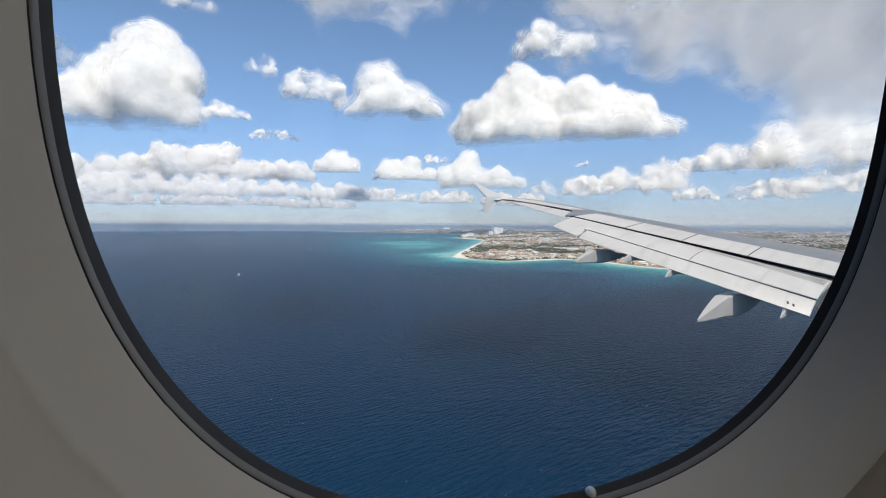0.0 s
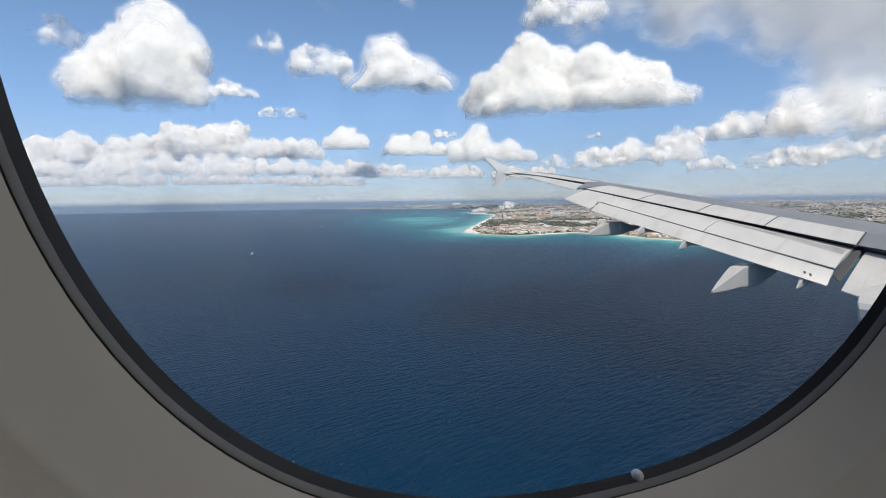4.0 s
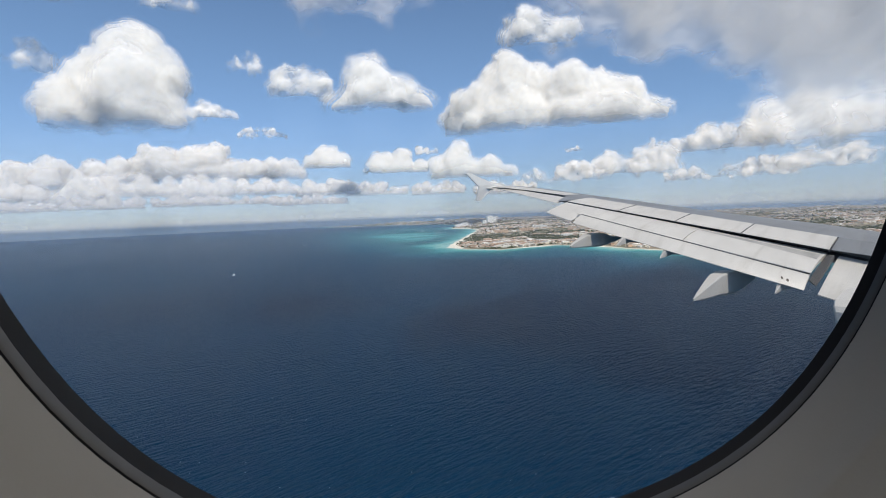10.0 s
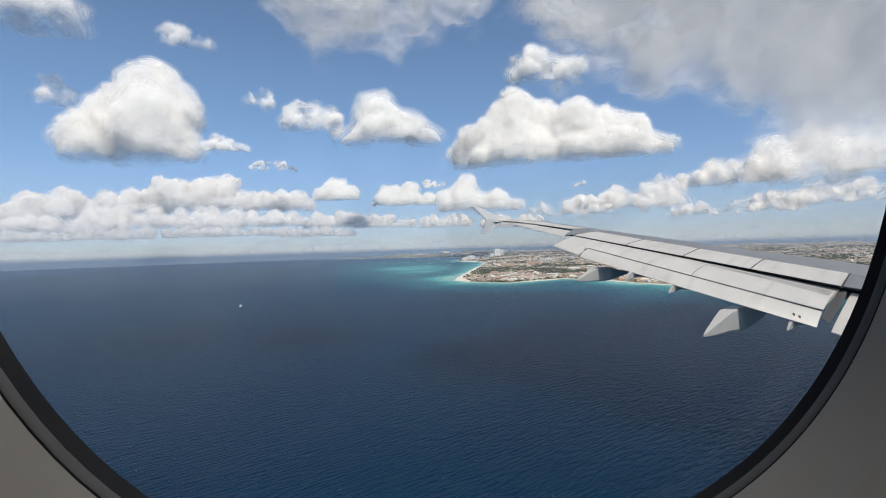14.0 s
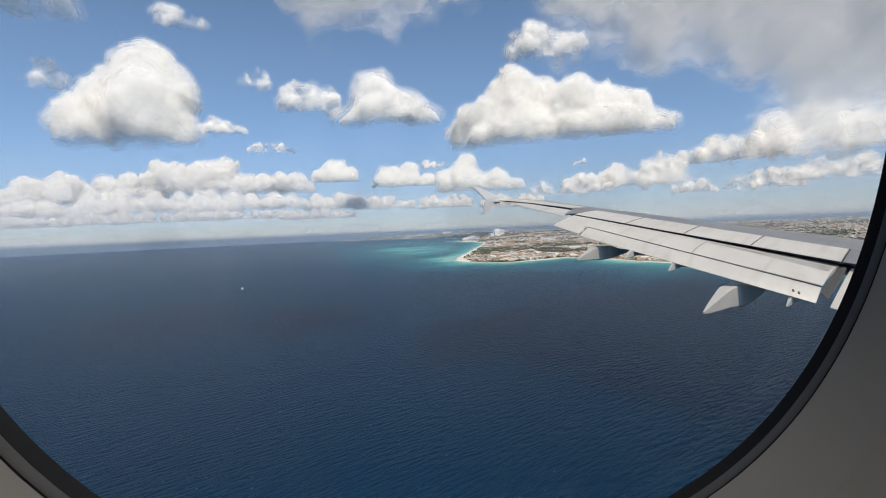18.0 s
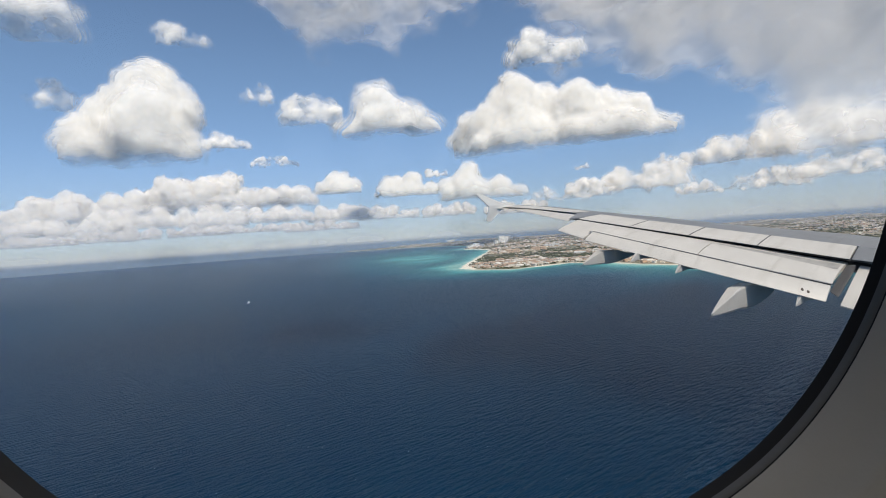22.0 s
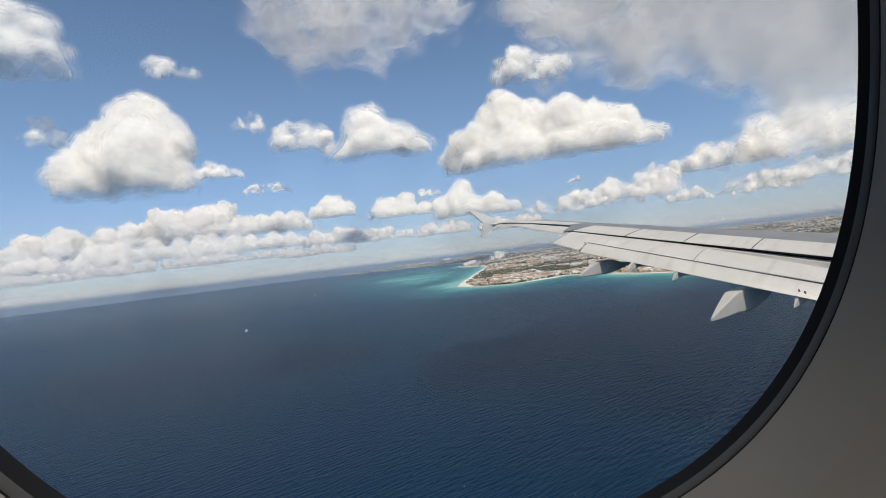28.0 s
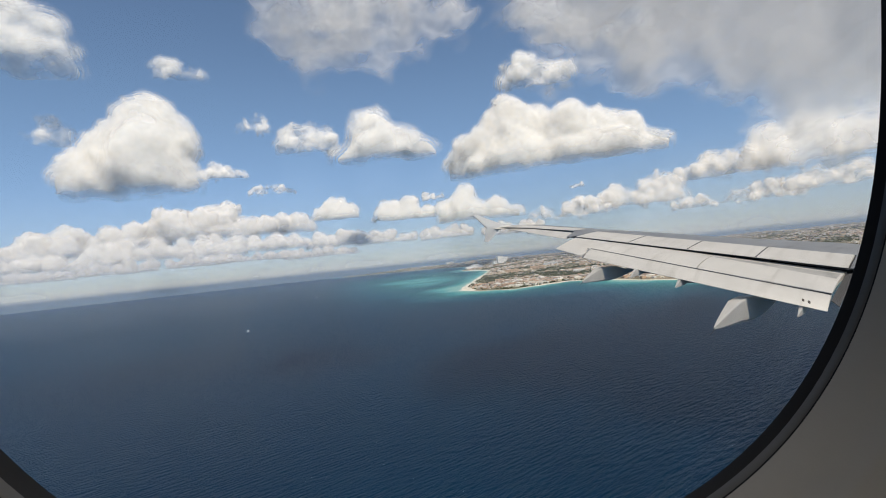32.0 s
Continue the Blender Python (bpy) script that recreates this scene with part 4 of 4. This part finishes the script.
HEAP = "tall white heap cloud with a flat grey base"
SOFT = "soft grey-white cloud with ragged edges"
DECK = "broad broken cloud sheet, white above and grey beneath"
BANK = "white cloud in a long row over the horizon"
THIN = "thin torn wisp of cloud against blue sky"
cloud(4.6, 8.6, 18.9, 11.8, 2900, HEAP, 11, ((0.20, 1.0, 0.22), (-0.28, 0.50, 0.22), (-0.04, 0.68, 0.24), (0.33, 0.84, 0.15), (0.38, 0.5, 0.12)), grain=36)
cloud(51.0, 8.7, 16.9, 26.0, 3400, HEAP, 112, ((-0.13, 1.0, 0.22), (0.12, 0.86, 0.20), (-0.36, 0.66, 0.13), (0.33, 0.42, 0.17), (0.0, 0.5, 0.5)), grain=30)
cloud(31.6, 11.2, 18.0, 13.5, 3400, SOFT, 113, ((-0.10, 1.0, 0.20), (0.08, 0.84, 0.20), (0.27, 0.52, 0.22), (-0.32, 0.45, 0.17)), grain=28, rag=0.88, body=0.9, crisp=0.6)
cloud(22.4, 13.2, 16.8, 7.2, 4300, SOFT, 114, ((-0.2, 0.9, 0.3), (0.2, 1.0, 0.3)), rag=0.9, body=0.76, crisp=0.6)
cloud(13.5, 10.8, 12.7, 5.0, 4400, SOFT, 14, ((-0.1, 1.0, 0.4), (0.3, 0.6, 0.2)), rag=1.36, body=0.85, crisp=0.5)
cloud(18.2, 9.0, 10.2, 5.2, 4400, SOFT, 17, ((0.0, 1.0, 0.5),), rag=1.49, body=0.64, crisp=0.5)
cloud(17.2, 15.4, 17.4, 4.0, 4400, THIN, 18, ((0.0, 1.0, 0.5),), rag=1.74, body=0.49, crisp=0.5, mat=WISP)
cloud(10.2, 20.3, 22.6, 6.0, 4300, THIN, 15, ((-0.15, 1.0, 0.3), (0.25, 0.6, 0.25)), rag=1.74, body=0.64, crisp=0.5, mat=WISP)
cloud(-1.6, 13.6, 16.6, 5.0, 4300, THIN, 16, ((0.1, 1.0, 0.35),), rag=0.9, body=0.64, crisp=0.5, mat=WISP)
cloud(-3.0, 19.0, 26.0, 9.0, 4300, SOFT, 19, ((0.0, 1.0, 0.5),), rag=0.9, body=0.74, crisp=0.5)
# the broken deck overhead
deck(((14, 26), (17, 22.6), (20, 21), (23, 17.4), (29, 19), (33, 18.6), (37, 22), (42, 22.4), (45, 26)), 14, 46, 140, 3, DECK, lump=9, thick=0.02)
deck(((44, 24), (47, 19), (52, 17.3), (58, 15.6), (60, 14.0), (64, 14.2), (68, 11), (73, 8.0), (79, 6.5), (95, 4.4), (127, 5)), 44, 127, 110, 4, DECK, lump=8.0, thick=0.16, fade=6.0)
overhead_deck()
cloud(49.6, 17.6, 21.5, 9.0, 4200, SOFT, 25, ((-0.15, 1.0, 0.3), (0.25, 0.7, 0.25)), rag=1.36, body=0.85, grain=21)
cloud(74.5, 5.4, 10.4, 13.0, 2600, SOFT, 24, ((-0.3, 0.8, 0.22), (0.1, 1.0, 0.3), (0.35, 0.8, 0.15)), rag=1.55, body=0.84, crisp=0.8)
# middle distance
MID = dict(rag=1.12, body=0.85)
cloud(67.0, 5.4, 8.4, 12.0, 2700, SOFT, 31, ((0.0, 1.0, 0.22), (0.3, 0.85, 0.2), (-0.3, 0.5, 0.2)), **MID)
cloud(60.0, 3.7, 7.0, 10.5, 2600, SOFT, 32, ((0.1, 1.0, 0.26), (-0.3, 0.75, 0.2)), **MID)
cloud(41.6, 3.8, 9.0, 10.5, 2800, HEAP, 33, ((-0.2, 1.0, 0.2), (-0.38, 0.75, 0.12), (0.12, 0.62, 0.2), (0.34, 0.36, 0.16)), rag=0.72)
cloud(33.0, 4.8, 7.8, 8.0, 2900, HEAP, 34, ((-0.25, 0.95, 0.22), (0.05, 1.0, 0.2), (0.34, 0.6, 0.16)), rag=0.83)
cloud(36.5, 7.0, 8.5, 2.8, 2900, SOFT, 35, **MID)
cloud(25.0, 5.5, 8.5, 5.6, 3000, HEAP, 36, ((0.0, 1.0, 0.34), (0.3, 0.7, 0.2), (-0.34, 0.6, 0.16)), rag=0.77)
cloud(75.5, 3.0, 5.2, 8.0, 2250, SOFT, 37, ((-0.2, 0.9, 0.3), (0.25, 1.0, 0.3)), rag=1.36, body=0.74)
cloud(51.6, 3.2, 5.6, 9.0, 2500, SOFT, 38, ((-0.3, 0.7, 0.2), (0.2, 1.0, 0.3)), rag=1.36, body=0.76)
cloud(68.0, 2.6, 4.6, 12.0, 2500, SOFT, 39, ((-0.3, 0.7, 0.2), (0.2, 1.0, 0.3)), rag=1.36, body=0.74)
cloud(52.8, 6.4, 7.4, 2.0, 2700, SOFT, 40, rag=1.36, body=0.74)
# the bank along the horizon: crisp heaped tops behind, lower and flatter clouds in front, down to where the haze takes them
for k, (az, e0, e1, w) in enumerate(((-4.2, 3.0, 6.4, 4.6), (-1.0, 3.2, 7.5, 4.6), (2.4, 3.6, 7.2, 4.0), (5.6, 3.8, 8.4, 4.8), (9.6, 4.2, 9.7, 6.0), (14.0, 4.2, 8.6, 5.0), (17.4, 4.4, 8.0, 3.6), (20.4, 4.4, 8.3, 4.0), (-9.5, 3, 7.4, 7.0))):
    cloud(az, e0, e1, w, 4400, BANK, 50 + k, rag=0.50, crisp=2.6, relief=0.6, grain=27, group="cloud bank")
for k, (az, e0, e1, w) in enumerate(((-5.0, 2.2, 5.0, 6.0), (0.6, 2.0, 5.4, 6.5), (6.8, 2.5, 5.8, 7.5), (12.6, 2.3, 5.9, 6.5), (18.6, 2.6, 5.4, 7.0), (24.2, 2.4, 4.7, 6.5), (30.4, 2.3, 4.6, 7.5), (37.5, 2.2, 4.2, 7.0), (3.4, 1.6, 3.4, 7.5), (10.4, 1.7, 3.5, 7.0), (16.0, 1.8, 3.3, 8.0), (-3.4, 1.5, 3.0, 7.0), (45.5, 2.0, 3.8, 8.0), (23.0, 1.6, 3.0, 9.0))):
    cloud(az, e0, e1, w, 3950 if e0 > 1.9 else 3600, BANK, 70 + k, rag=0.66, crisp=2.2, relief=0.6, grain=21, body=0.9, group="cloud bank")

# ---------------------------------------------------------------- the town on the island
def ramp_material(name, stops, socket_node, socket, rough=0.8):
    m = bpy.data.materials.new(name)
    m.use_nodes = True
    n, l = m.node_tree.nodes, m.node_tree.links
    b = n["Principled BSDF"]
    info, rp = n.new(socket_node), n.new("ShaderNodeValToRGB")
    rp.color_ramp.interpolation = "CONSTANT"
    l.new(info.outputs[socket], rp.inputs[0])
    for k, (pos, col) in enumerate(stops):
        e = rp.color_ramp.elements[0] if k == 0 else rp.color_ramp.elements.new(pos)
        e.position, e.color = pos, (*col, 1)
    nz, hs, rg = n.new("ShaderNodeTexNoise"), n.new("ShaderNodeHueSaturation"), n.new("ShaderNodeMapRange")
    nz.inputs["Scale"].default_value = 0.6
    rg.inputs["To Min"].default_value, rg.inputs["To Max"].default_value = 0.75, 1.2
    l.new(nz.outputs["Fac"], rg.inputs["Value"])
    l.new(rg.outputs["Result"], hs.inputs["Value"])
    l.new(rp.outputs[0], hs.inputs["Color"])
    l.new(hs.outputs[0], b.inputs["Base Color"])
    b.inputs["Roughness"].default_value = rough
    return m


WALLS = ((0.0, (0.82, 0.78, 0.71)), (0.25, (0.68, 0.55, 0.41)), (0.45, (0.74, 0.67, 0.57)), (0.62, (0.58, 0.40, 0.28)), (0.8, (0.72, 0.62, 0.48)), (0.92, (0.46, 0.42, 0.39)))
ROOFS = ((0.0, (0.42, 0.24, 0.15)), (0.16, (0.40, 0.29, 0.21)), (0.32, (0.60, 0.54, 0.46)), (0.55, (0.50, 0.38, 0.28)), (0.7, (0.34, 0.32, 0.30)), (0.78, (0.78, 0.74, 0.67)))
WALL_ONE = ramp_material("house_render", WALLS, "ShaderNodeObjectInfo", "Random")
ROOF_ONE = ramp_material("house_roof", ROOFS, "ShaderNodeObjectInfo", "Random")
WALL_MANY = ramp_material("town_render", WALLS, "ShaderNodeNewGeometry", "Random Per Island")
ROOF_MANY = ramp_material("town_roof", ROOFS, "ShaderNodeNewGeometry", "Random Per Island")
HOTEL_WHITE = material("hotel_render", (0.80, 0.79, 0.76), 0.7, 0, 0.06, 0.1)
HOTEL_TAN = material("resort_render", (0.60, 0.44, 0.32), 0.8, 0, 0.10, 0.1)
# dark balcony glass with the shade of the recesses put into its colour
SHADE = material("balcony_glass_shade", (0.05, 0.06, 0.07), 0.3, 0, 0.2, 0.2)
LEAF = material("scrub_leaves", (0.060, 0.070, 0.038), 0.9, 0, 0.35, 0.05, islevar=0.5)
FOAM = material("sea_foam", (0.85, 0.87, 0.88), 0.7, 0, 0.1, 0.5)
HULL = material("boat_gelcoat", (0.82, 0.82, 0.80), 0.3, 0, 0.05, 1.0)

BOX_F = [(0, 4, 5, 1), (1, 5, 6, 2), (2, 6, 7, 3), (3, 7, 4, 0), (4, 7, 6, 5)]


def house_shapes(w, d, h, rise, eave=0.3):
    """Walls and hipped (or flat) roof of a small house standing on the origin, sunk a little into the ground."""
    x, y = w / 2, d / 2
    wall_v = [(-x, -y, -1.5), (x, -y, -1.5), (x, y, -1.5), (-x, y, -1.5), (-x, -y, h), (x, -y, h), (x, y, h), (-x, y, h)]
    a, b = x + eave, y + eave
    r = max(0.15, (w - d) / 2)
    roof_v = [(-a, -b, h), (a, -b, h), (a, b, h), (-a, b, h), (-r, 0, h + rise), (r, 0, h + rise), (-a, -b, h - 0.25), (a, -b, h - 0.25), (a, b, h - 0.25), (-a, b, h - 0.25)]
    roof_f = [(0, 1, 5, 4), (2, 3, 4, 5), (1, 2, 5), (3, 0, 4), (6, 7, 1, 0), (7, 8, 2, 1), (8, 9, 3, 2), (9, 6, 0, 3)]
    return wall_v, BOX_F, roof_v, roof_f


rng = np.random.RandomState(5)
cand_az = rng.uniform(30, 82, 60000)
cand_d = 1000 * np.exp(rng.uniform(-0.25, 1.55, 60000))
cand = np.column_stack((np.sin(np.radians(cand_az)) * cand_d, np.cos(np.radians(cand_az)) * cand_d))
cand_sd = coast_distance(cand)
dens = fbm(np.column_stack((cand / 170.0, np.zeros(len(cand)))), 3, 21) + 0.45 * fbm(np.column_stack((cand / 45.0, np.zeros(len(cand)))), 2, 31)
ok = (cand_sd > 22) & (dens > 0.03) & (cand_d < 4600)
sites, site_d, site_az = cand[ok], cand_d[ok], cand_az[ok]
ground_z = land_height(sites, cand_sd[ok])
order = np.argsort(site_d)

SIZES = ((5.0, 3.6, 2.0, 0.8), (7.5, 4.2, 2.2, 0.9), (4.6, 4.0, 1.9, 0.9), (11, 5.4, 4.0, 1.0), (12, 8, 2.6, 0.15), (16, 6, 4.2, 1.1))
kinds = []
for k, (w, d, h, rise) in enumerate(SIZES):
    wv, wf, rv, rf = house_shapes(w, d, h, rise)
    kinds.append((mesh_from("house_wall", wv, wf, WALL_ONE, False), mesh_from("house_roof", rv, rf, ROOF_ONE, False)))
taken, single, rest = {}, [], []
for i in order:
    p = sites[i]
    cell = (int(p[0] // 7), int(p[1] // 7))
    if cell in taken:
        continue
    taken[cell] = 1
    (single if len(single) < 300 and site_az[i] < 74 else rest).append(i)
HOUSE_LABELS = ("single-storey house with rendered walls and hipped roof", "long rendered house with a hipped roof", "small square house with a hipped roof",
                "two-storey apartment block with hipped roof", "flat-roofed building among the scrub", "long two-storey resort block with hipped roof")
for i in single:
    k = rng.choice(6, p=(0.25, 0.22, 0.2, 0.13, 0.1, 0.1))
    ob = thing("house", HOUSE_LABELS[k], "house", "houses of the town")
    ob.matrix_world = pose(sites[i][0], sites[i][1], ground_z[i], 0, 0, float(rng.uniform(0, 180)))
    part("wall", kinds[k][0], ob)
    part("roof", kinds[k][1], ob)
wv_all, wf_all, rv_all, rf_all = [], [], [], []
for i in rng.permutation(rest)[:9000]:
    k = rng.choice(6, p=(0.22, 0.22, 0.14, 0.16, 0.14, 0.12))
    w, d, h, rise = SIZES[k]
    wv, wf, rv, rf = house_shapes(w, d, h, rise)
    t = rng.uniform(0, math.pi)
    rot = np.array(((math.cos(t), -math.sin(t), 0), (math.sin(t), math.cos(t), 0), (0, 0, 1)))
    o = np.array((*sites[i], ground_z[i]))
    for vv, ff, va, fa in ((wv, wf, wv_all, wf_all), (rv, rf, rv_all, rf_all)):
        base = len(va)
        va += (np.array(vv) @ rot.T + o).tolist()
        fa += [tuple(base + q for q in face) for face in ff]
town = thing("far_town", "hundreds of far white and terracotta houses across the island", "town", kind="stuff")
part("walls", mesh_from("walls", wv_all, wf_all, WALL_MANY, False), town)
part("roofs", mesh_from("roofs", rv_all, rf_all, ROOF_MANY, False), town)


def place(az, dist):
    p = polar(az, dist)
    z = land_height(p[None, :2], coast_distance(p[None, :2]))[0]
    return p[0], p[1], z


def hotel(az, dist, turn, blocks, label, mat=None):
    """A hotel of slabs: each (along, across, length, depth, storeys), with a row of dark boxes painted as shaded
    balconies for every storey.
    """
    mat = mat or HOTEL_WHITE
    ob = thing("hotel", label, "hotel", "hotels")
    ob.matrix_world = pose(*place(az, dist), 0, 0, turn)
    for ox, oy, L, D, n in blocks:
        H = n * 3.2 + 1.2
        v = [(ox + x, oy + y, z) for z in (-3, H) for x, y in ((-L / 2, -D / 2), (L / 2, -D / 2), (L / 2, D / 2), (-L / 2, D / 2))]
        body = part("body", mesh_from("body", v, BOX_F, mat, False), ob)
        v = [(ox + x, oy + y, z) for z in (H, H + 1.1) for x, y in ((-L / 2 - 0.3, -D / 2 - 0.3), (L / 2 + 0.3, -D / 2 - 0.3), (L / 2 + 0.3, D / 2 + 0.3), (-L / 2 - 0.3, D / 2 + 0.3))]
        part("parapet", mesh_from("parapet", v, BOX_F, mat, False), ob)
        for k in range(n):
            z0 = 1.2 + 3.2 * k
            for y0, y1 in ((-D / 2 - 0.12, -D / 2 + 0.1), (D / 2 - 0.1, D / 2 + 0.12)):
                x0 = -L / 2 + 1.5
                cells = max(2, int((L - 3) / 6))
                vv, ff = [], []
                for c in range(cells):
                    xa = x0 + c * (L - 3) / cells
                    base = len(vv)
                    vv += [(ox + x, oy + y, z) for z in (z0, z0 + 1.2) for x, y in ((xa, y0), (xa + (L - 3) / cells - 3.4, y0), (xa + (L - 3) / cells - 3.4, y1), (xa, y1))]
                    ff += [tuple(base + q for q in face) for face in BOX_F]
                row = part("balcony_row", mesh_from("balcony_row", vv, ff, SHADE, False), body)
    return ob


hotel(43.3, 3300, -14, ((0, 0, 40, 22, 14), (38, 6, 26, 18, 11), (-38, 4, 26, 18, 5)), "white high-rise beach hotel tower")
hotel(44.0, 4000, -14, ((0, 0, 30, 18, 7), (36, 0, 30, 16, 4)), "white stepped hotel slab")
hotel(40.4, 2870, -14, ((0, 0, 34, 20, 6), (-30, 4, 26, 18, 4), (30, -2, 30, 20, 4)), "white resort hotel on the headland")
hotel(39.6, 2800, -14, ((0, 0, 34, 16, 3), (26, 6, 18, 14, 4)), "low white resort building by the water")
hotel(37.5, 4450, -14, ((0, 0, 70, 18, 5),), "far white apartment slab by the shore")
hotel(34.5, 4680, -14, ((0, 0, 60, 18, 4),), "far pale apartment slab by the shore")
hotel(44.6, 1750, -40, ((0, 0, 46, 16, 3), (0, 26, 40, 14, 2)), "tan resort block among trees", HOTEL_TAN)
hotel(47.5, 1820, -55, ((0, 0, 52, 16, 3),), "tan resort block among trees", HOTEL_TAN)
hotel(43.0, 1250, -35, ((0, 0, 20, 9, 2), (24, 12, 18, 9, 1)), "tan two-storey beach resort wing", HOTEL_TAN)
hotel(41.0, 1200, -40, ((0, 0, 18, 8, 1), (22, 9, 15, 8, 1)), "tan two-storey beach resort wing", HOTEL_TAN)
hotel(52.0, 1420, -45, ((0, 0, 30, 14, 1),), "large white flat-roofed building")
hotel(49.0, 2100, -50, ((0, 0, 60, 24, 2),), "long white flat-roofed warehouse")
hotel(57.5, 1330, -60, ((0, 0, 26, 12, 2),), "white three-storey block near the shore")

# scrub and trees, countless and low
ct = np.random.RandomState(8)
taz, td = ct.uniform(30, 82, 70000), 1000 * np.exp(ct.uniform(-0.25, 1.4, 70000))
tp = np.column_stack((np.sin(np.radians(taz)) * td, np.cos(np.radians(taz)) * td))
tsd = coast_distance(tp)
tq = fbm(np.column_stack((tp / 120.0, np.zeros(len(tp)))), 3, 41)
tk = (tsd > 14) & (tq > -0.2) & (td < 4000)
tp, tz, td = tp[tk][:9000], land_height(tp[tk], tsd[tk])[:9000], td[tk][:9000]
bm = bmesh.new()
bmesh.ops.create_icosphere(bm, subdivisions=1, radius=1.0)
iv, jf = np.array([q.co[:] for q in bm.verts]), np.array([[q.index for q in fc.verts] for fc in bm.faces])
bm.free()
tv, tf = [], []
for k in range(len(tp)):
    for c in range(3):
        r = ct.uniform(0.8, 1.9) * (1 + 0.25 * td[k] / 1500)
        o = np.array((tp[k][0] + ct.uniform(-3.5, 3.5), tp[k][1] + ct.uniform(-3.5, 3.5), tz[k] + r * ct.uniform(0.3, 0.8)))
        tf.append(jf + len(tv) * len(iv))
        tv.append(o + iv * r * ct.uniform(0.7, 1.25, iv.shape) * np.array((1.2, 1.2, 0.85)))
tagged(new("scrub", mesh_from("scrub", np.vstack(tv), np.vstack(tf), LEAF, False)), "dark green coastal scrub and low trees between the houses", "trees", kind="stuff")

# whitecaps scattered on the open sea
wv_all, wf_all = [], []
wr = np.random.RandomState(9)
for k in range(240):
    d = 130 * math.exp(wr.uniform(0, 2.0))
    p = polar(wr.uniform(-8, 82), d, SEA + 0.03)
    L, B, t = wr.uniform(0.12, 0.36), wr.uniform(0.05, 0.11), radians(48) + wr.uniform(-0.4, 0.4)
    base = len(wv_all)
    for j in range(8):
        q = 2 * math.pi * j / 8
        u, w = L * math.cos(q) * wr.uniform(0.7, 1.2), B * math.sin(q) * wr.uniform(0.7, 1.2)
        wv_all.append((p[0] + u * math.cos(t) - w * math.sin(t), p[1] + u * math.sin(t) + w * math.cos(t), p[2]))
    wv_all.append((p[0], p[1], p[2] + 0.15))
    wf_all += [(base + j, base + (j + 1) % 8, base + 8) for j in range(8)]
tagged(new("whitecaps", mesh_from("whitecaps", wv_all, wf_all, FOAM)), "small white foam crests scattered on the sea", "foam", kind="stuff")


def boat(az, dist, turn, size):
    ob = thing("boat", "small white motorboat at anchor in the bay", "boat", "boats in the bay")
    ob.matrix_world = pose(*polar(az, dist)[:2], SEA, 0, 0, turn)
    L, B = size, size * 0.3
    hull_v = [(-L / 2, -B / 2, 0.9), (L * 0.2, -B / 2, 1.0), (L / 2, 0, 1.3), (L * 0.2, B / 2, 1.0), (-L / 2, B / 2, 0.9), (-L / 2, -B / 3, -0.4), (L * 0.2, -B / 3, -0.4), (L * 0.42, 0, -0.2), (L * 0.2, B / 3, -0.4), (-L / 2, B / 3, -0.4)]
    part("hull", mesh_from("hull", hull_v, [(0, 1, 2, 3, 4), (0, 5, 6, 1), (1, 6, 7, 2), (2, 7, 8, 3), (3, 8, 9, 4), (4, 9, 5, 0)], HULL, False), ob)
    cab_v = [(-L * 0.2, -B / 3, 0.9), (L * 0.15, -B / 3, 0.9), (L * 0.15, B / 3, 0.9), (-L * 0.2, B / 3, 0.9), (-L * 0.2, -B / 3.2, 2.6), (L * 0.06, -B / 3.4, 2.6), (L * 0.06, B / 3.4, 2.6), (-L * 0.2, B / 3.2, 2.6)]
    part("cabin", mesh_from("cabin", cab_v, BOX_F, HULL, False), ob)


for az, dist, turn, size in ((35.5, 2350, 30, 14), (37.6, 2050, 80, 11), (38.2, 2450, 140, 12), (33.0, 2900, 10, 15), (36.6, 3100, 60, 12), (14.5, 760, 50, 7), (22.0, 1500, 20, 9)):
    boat(az, dist, turn, size)
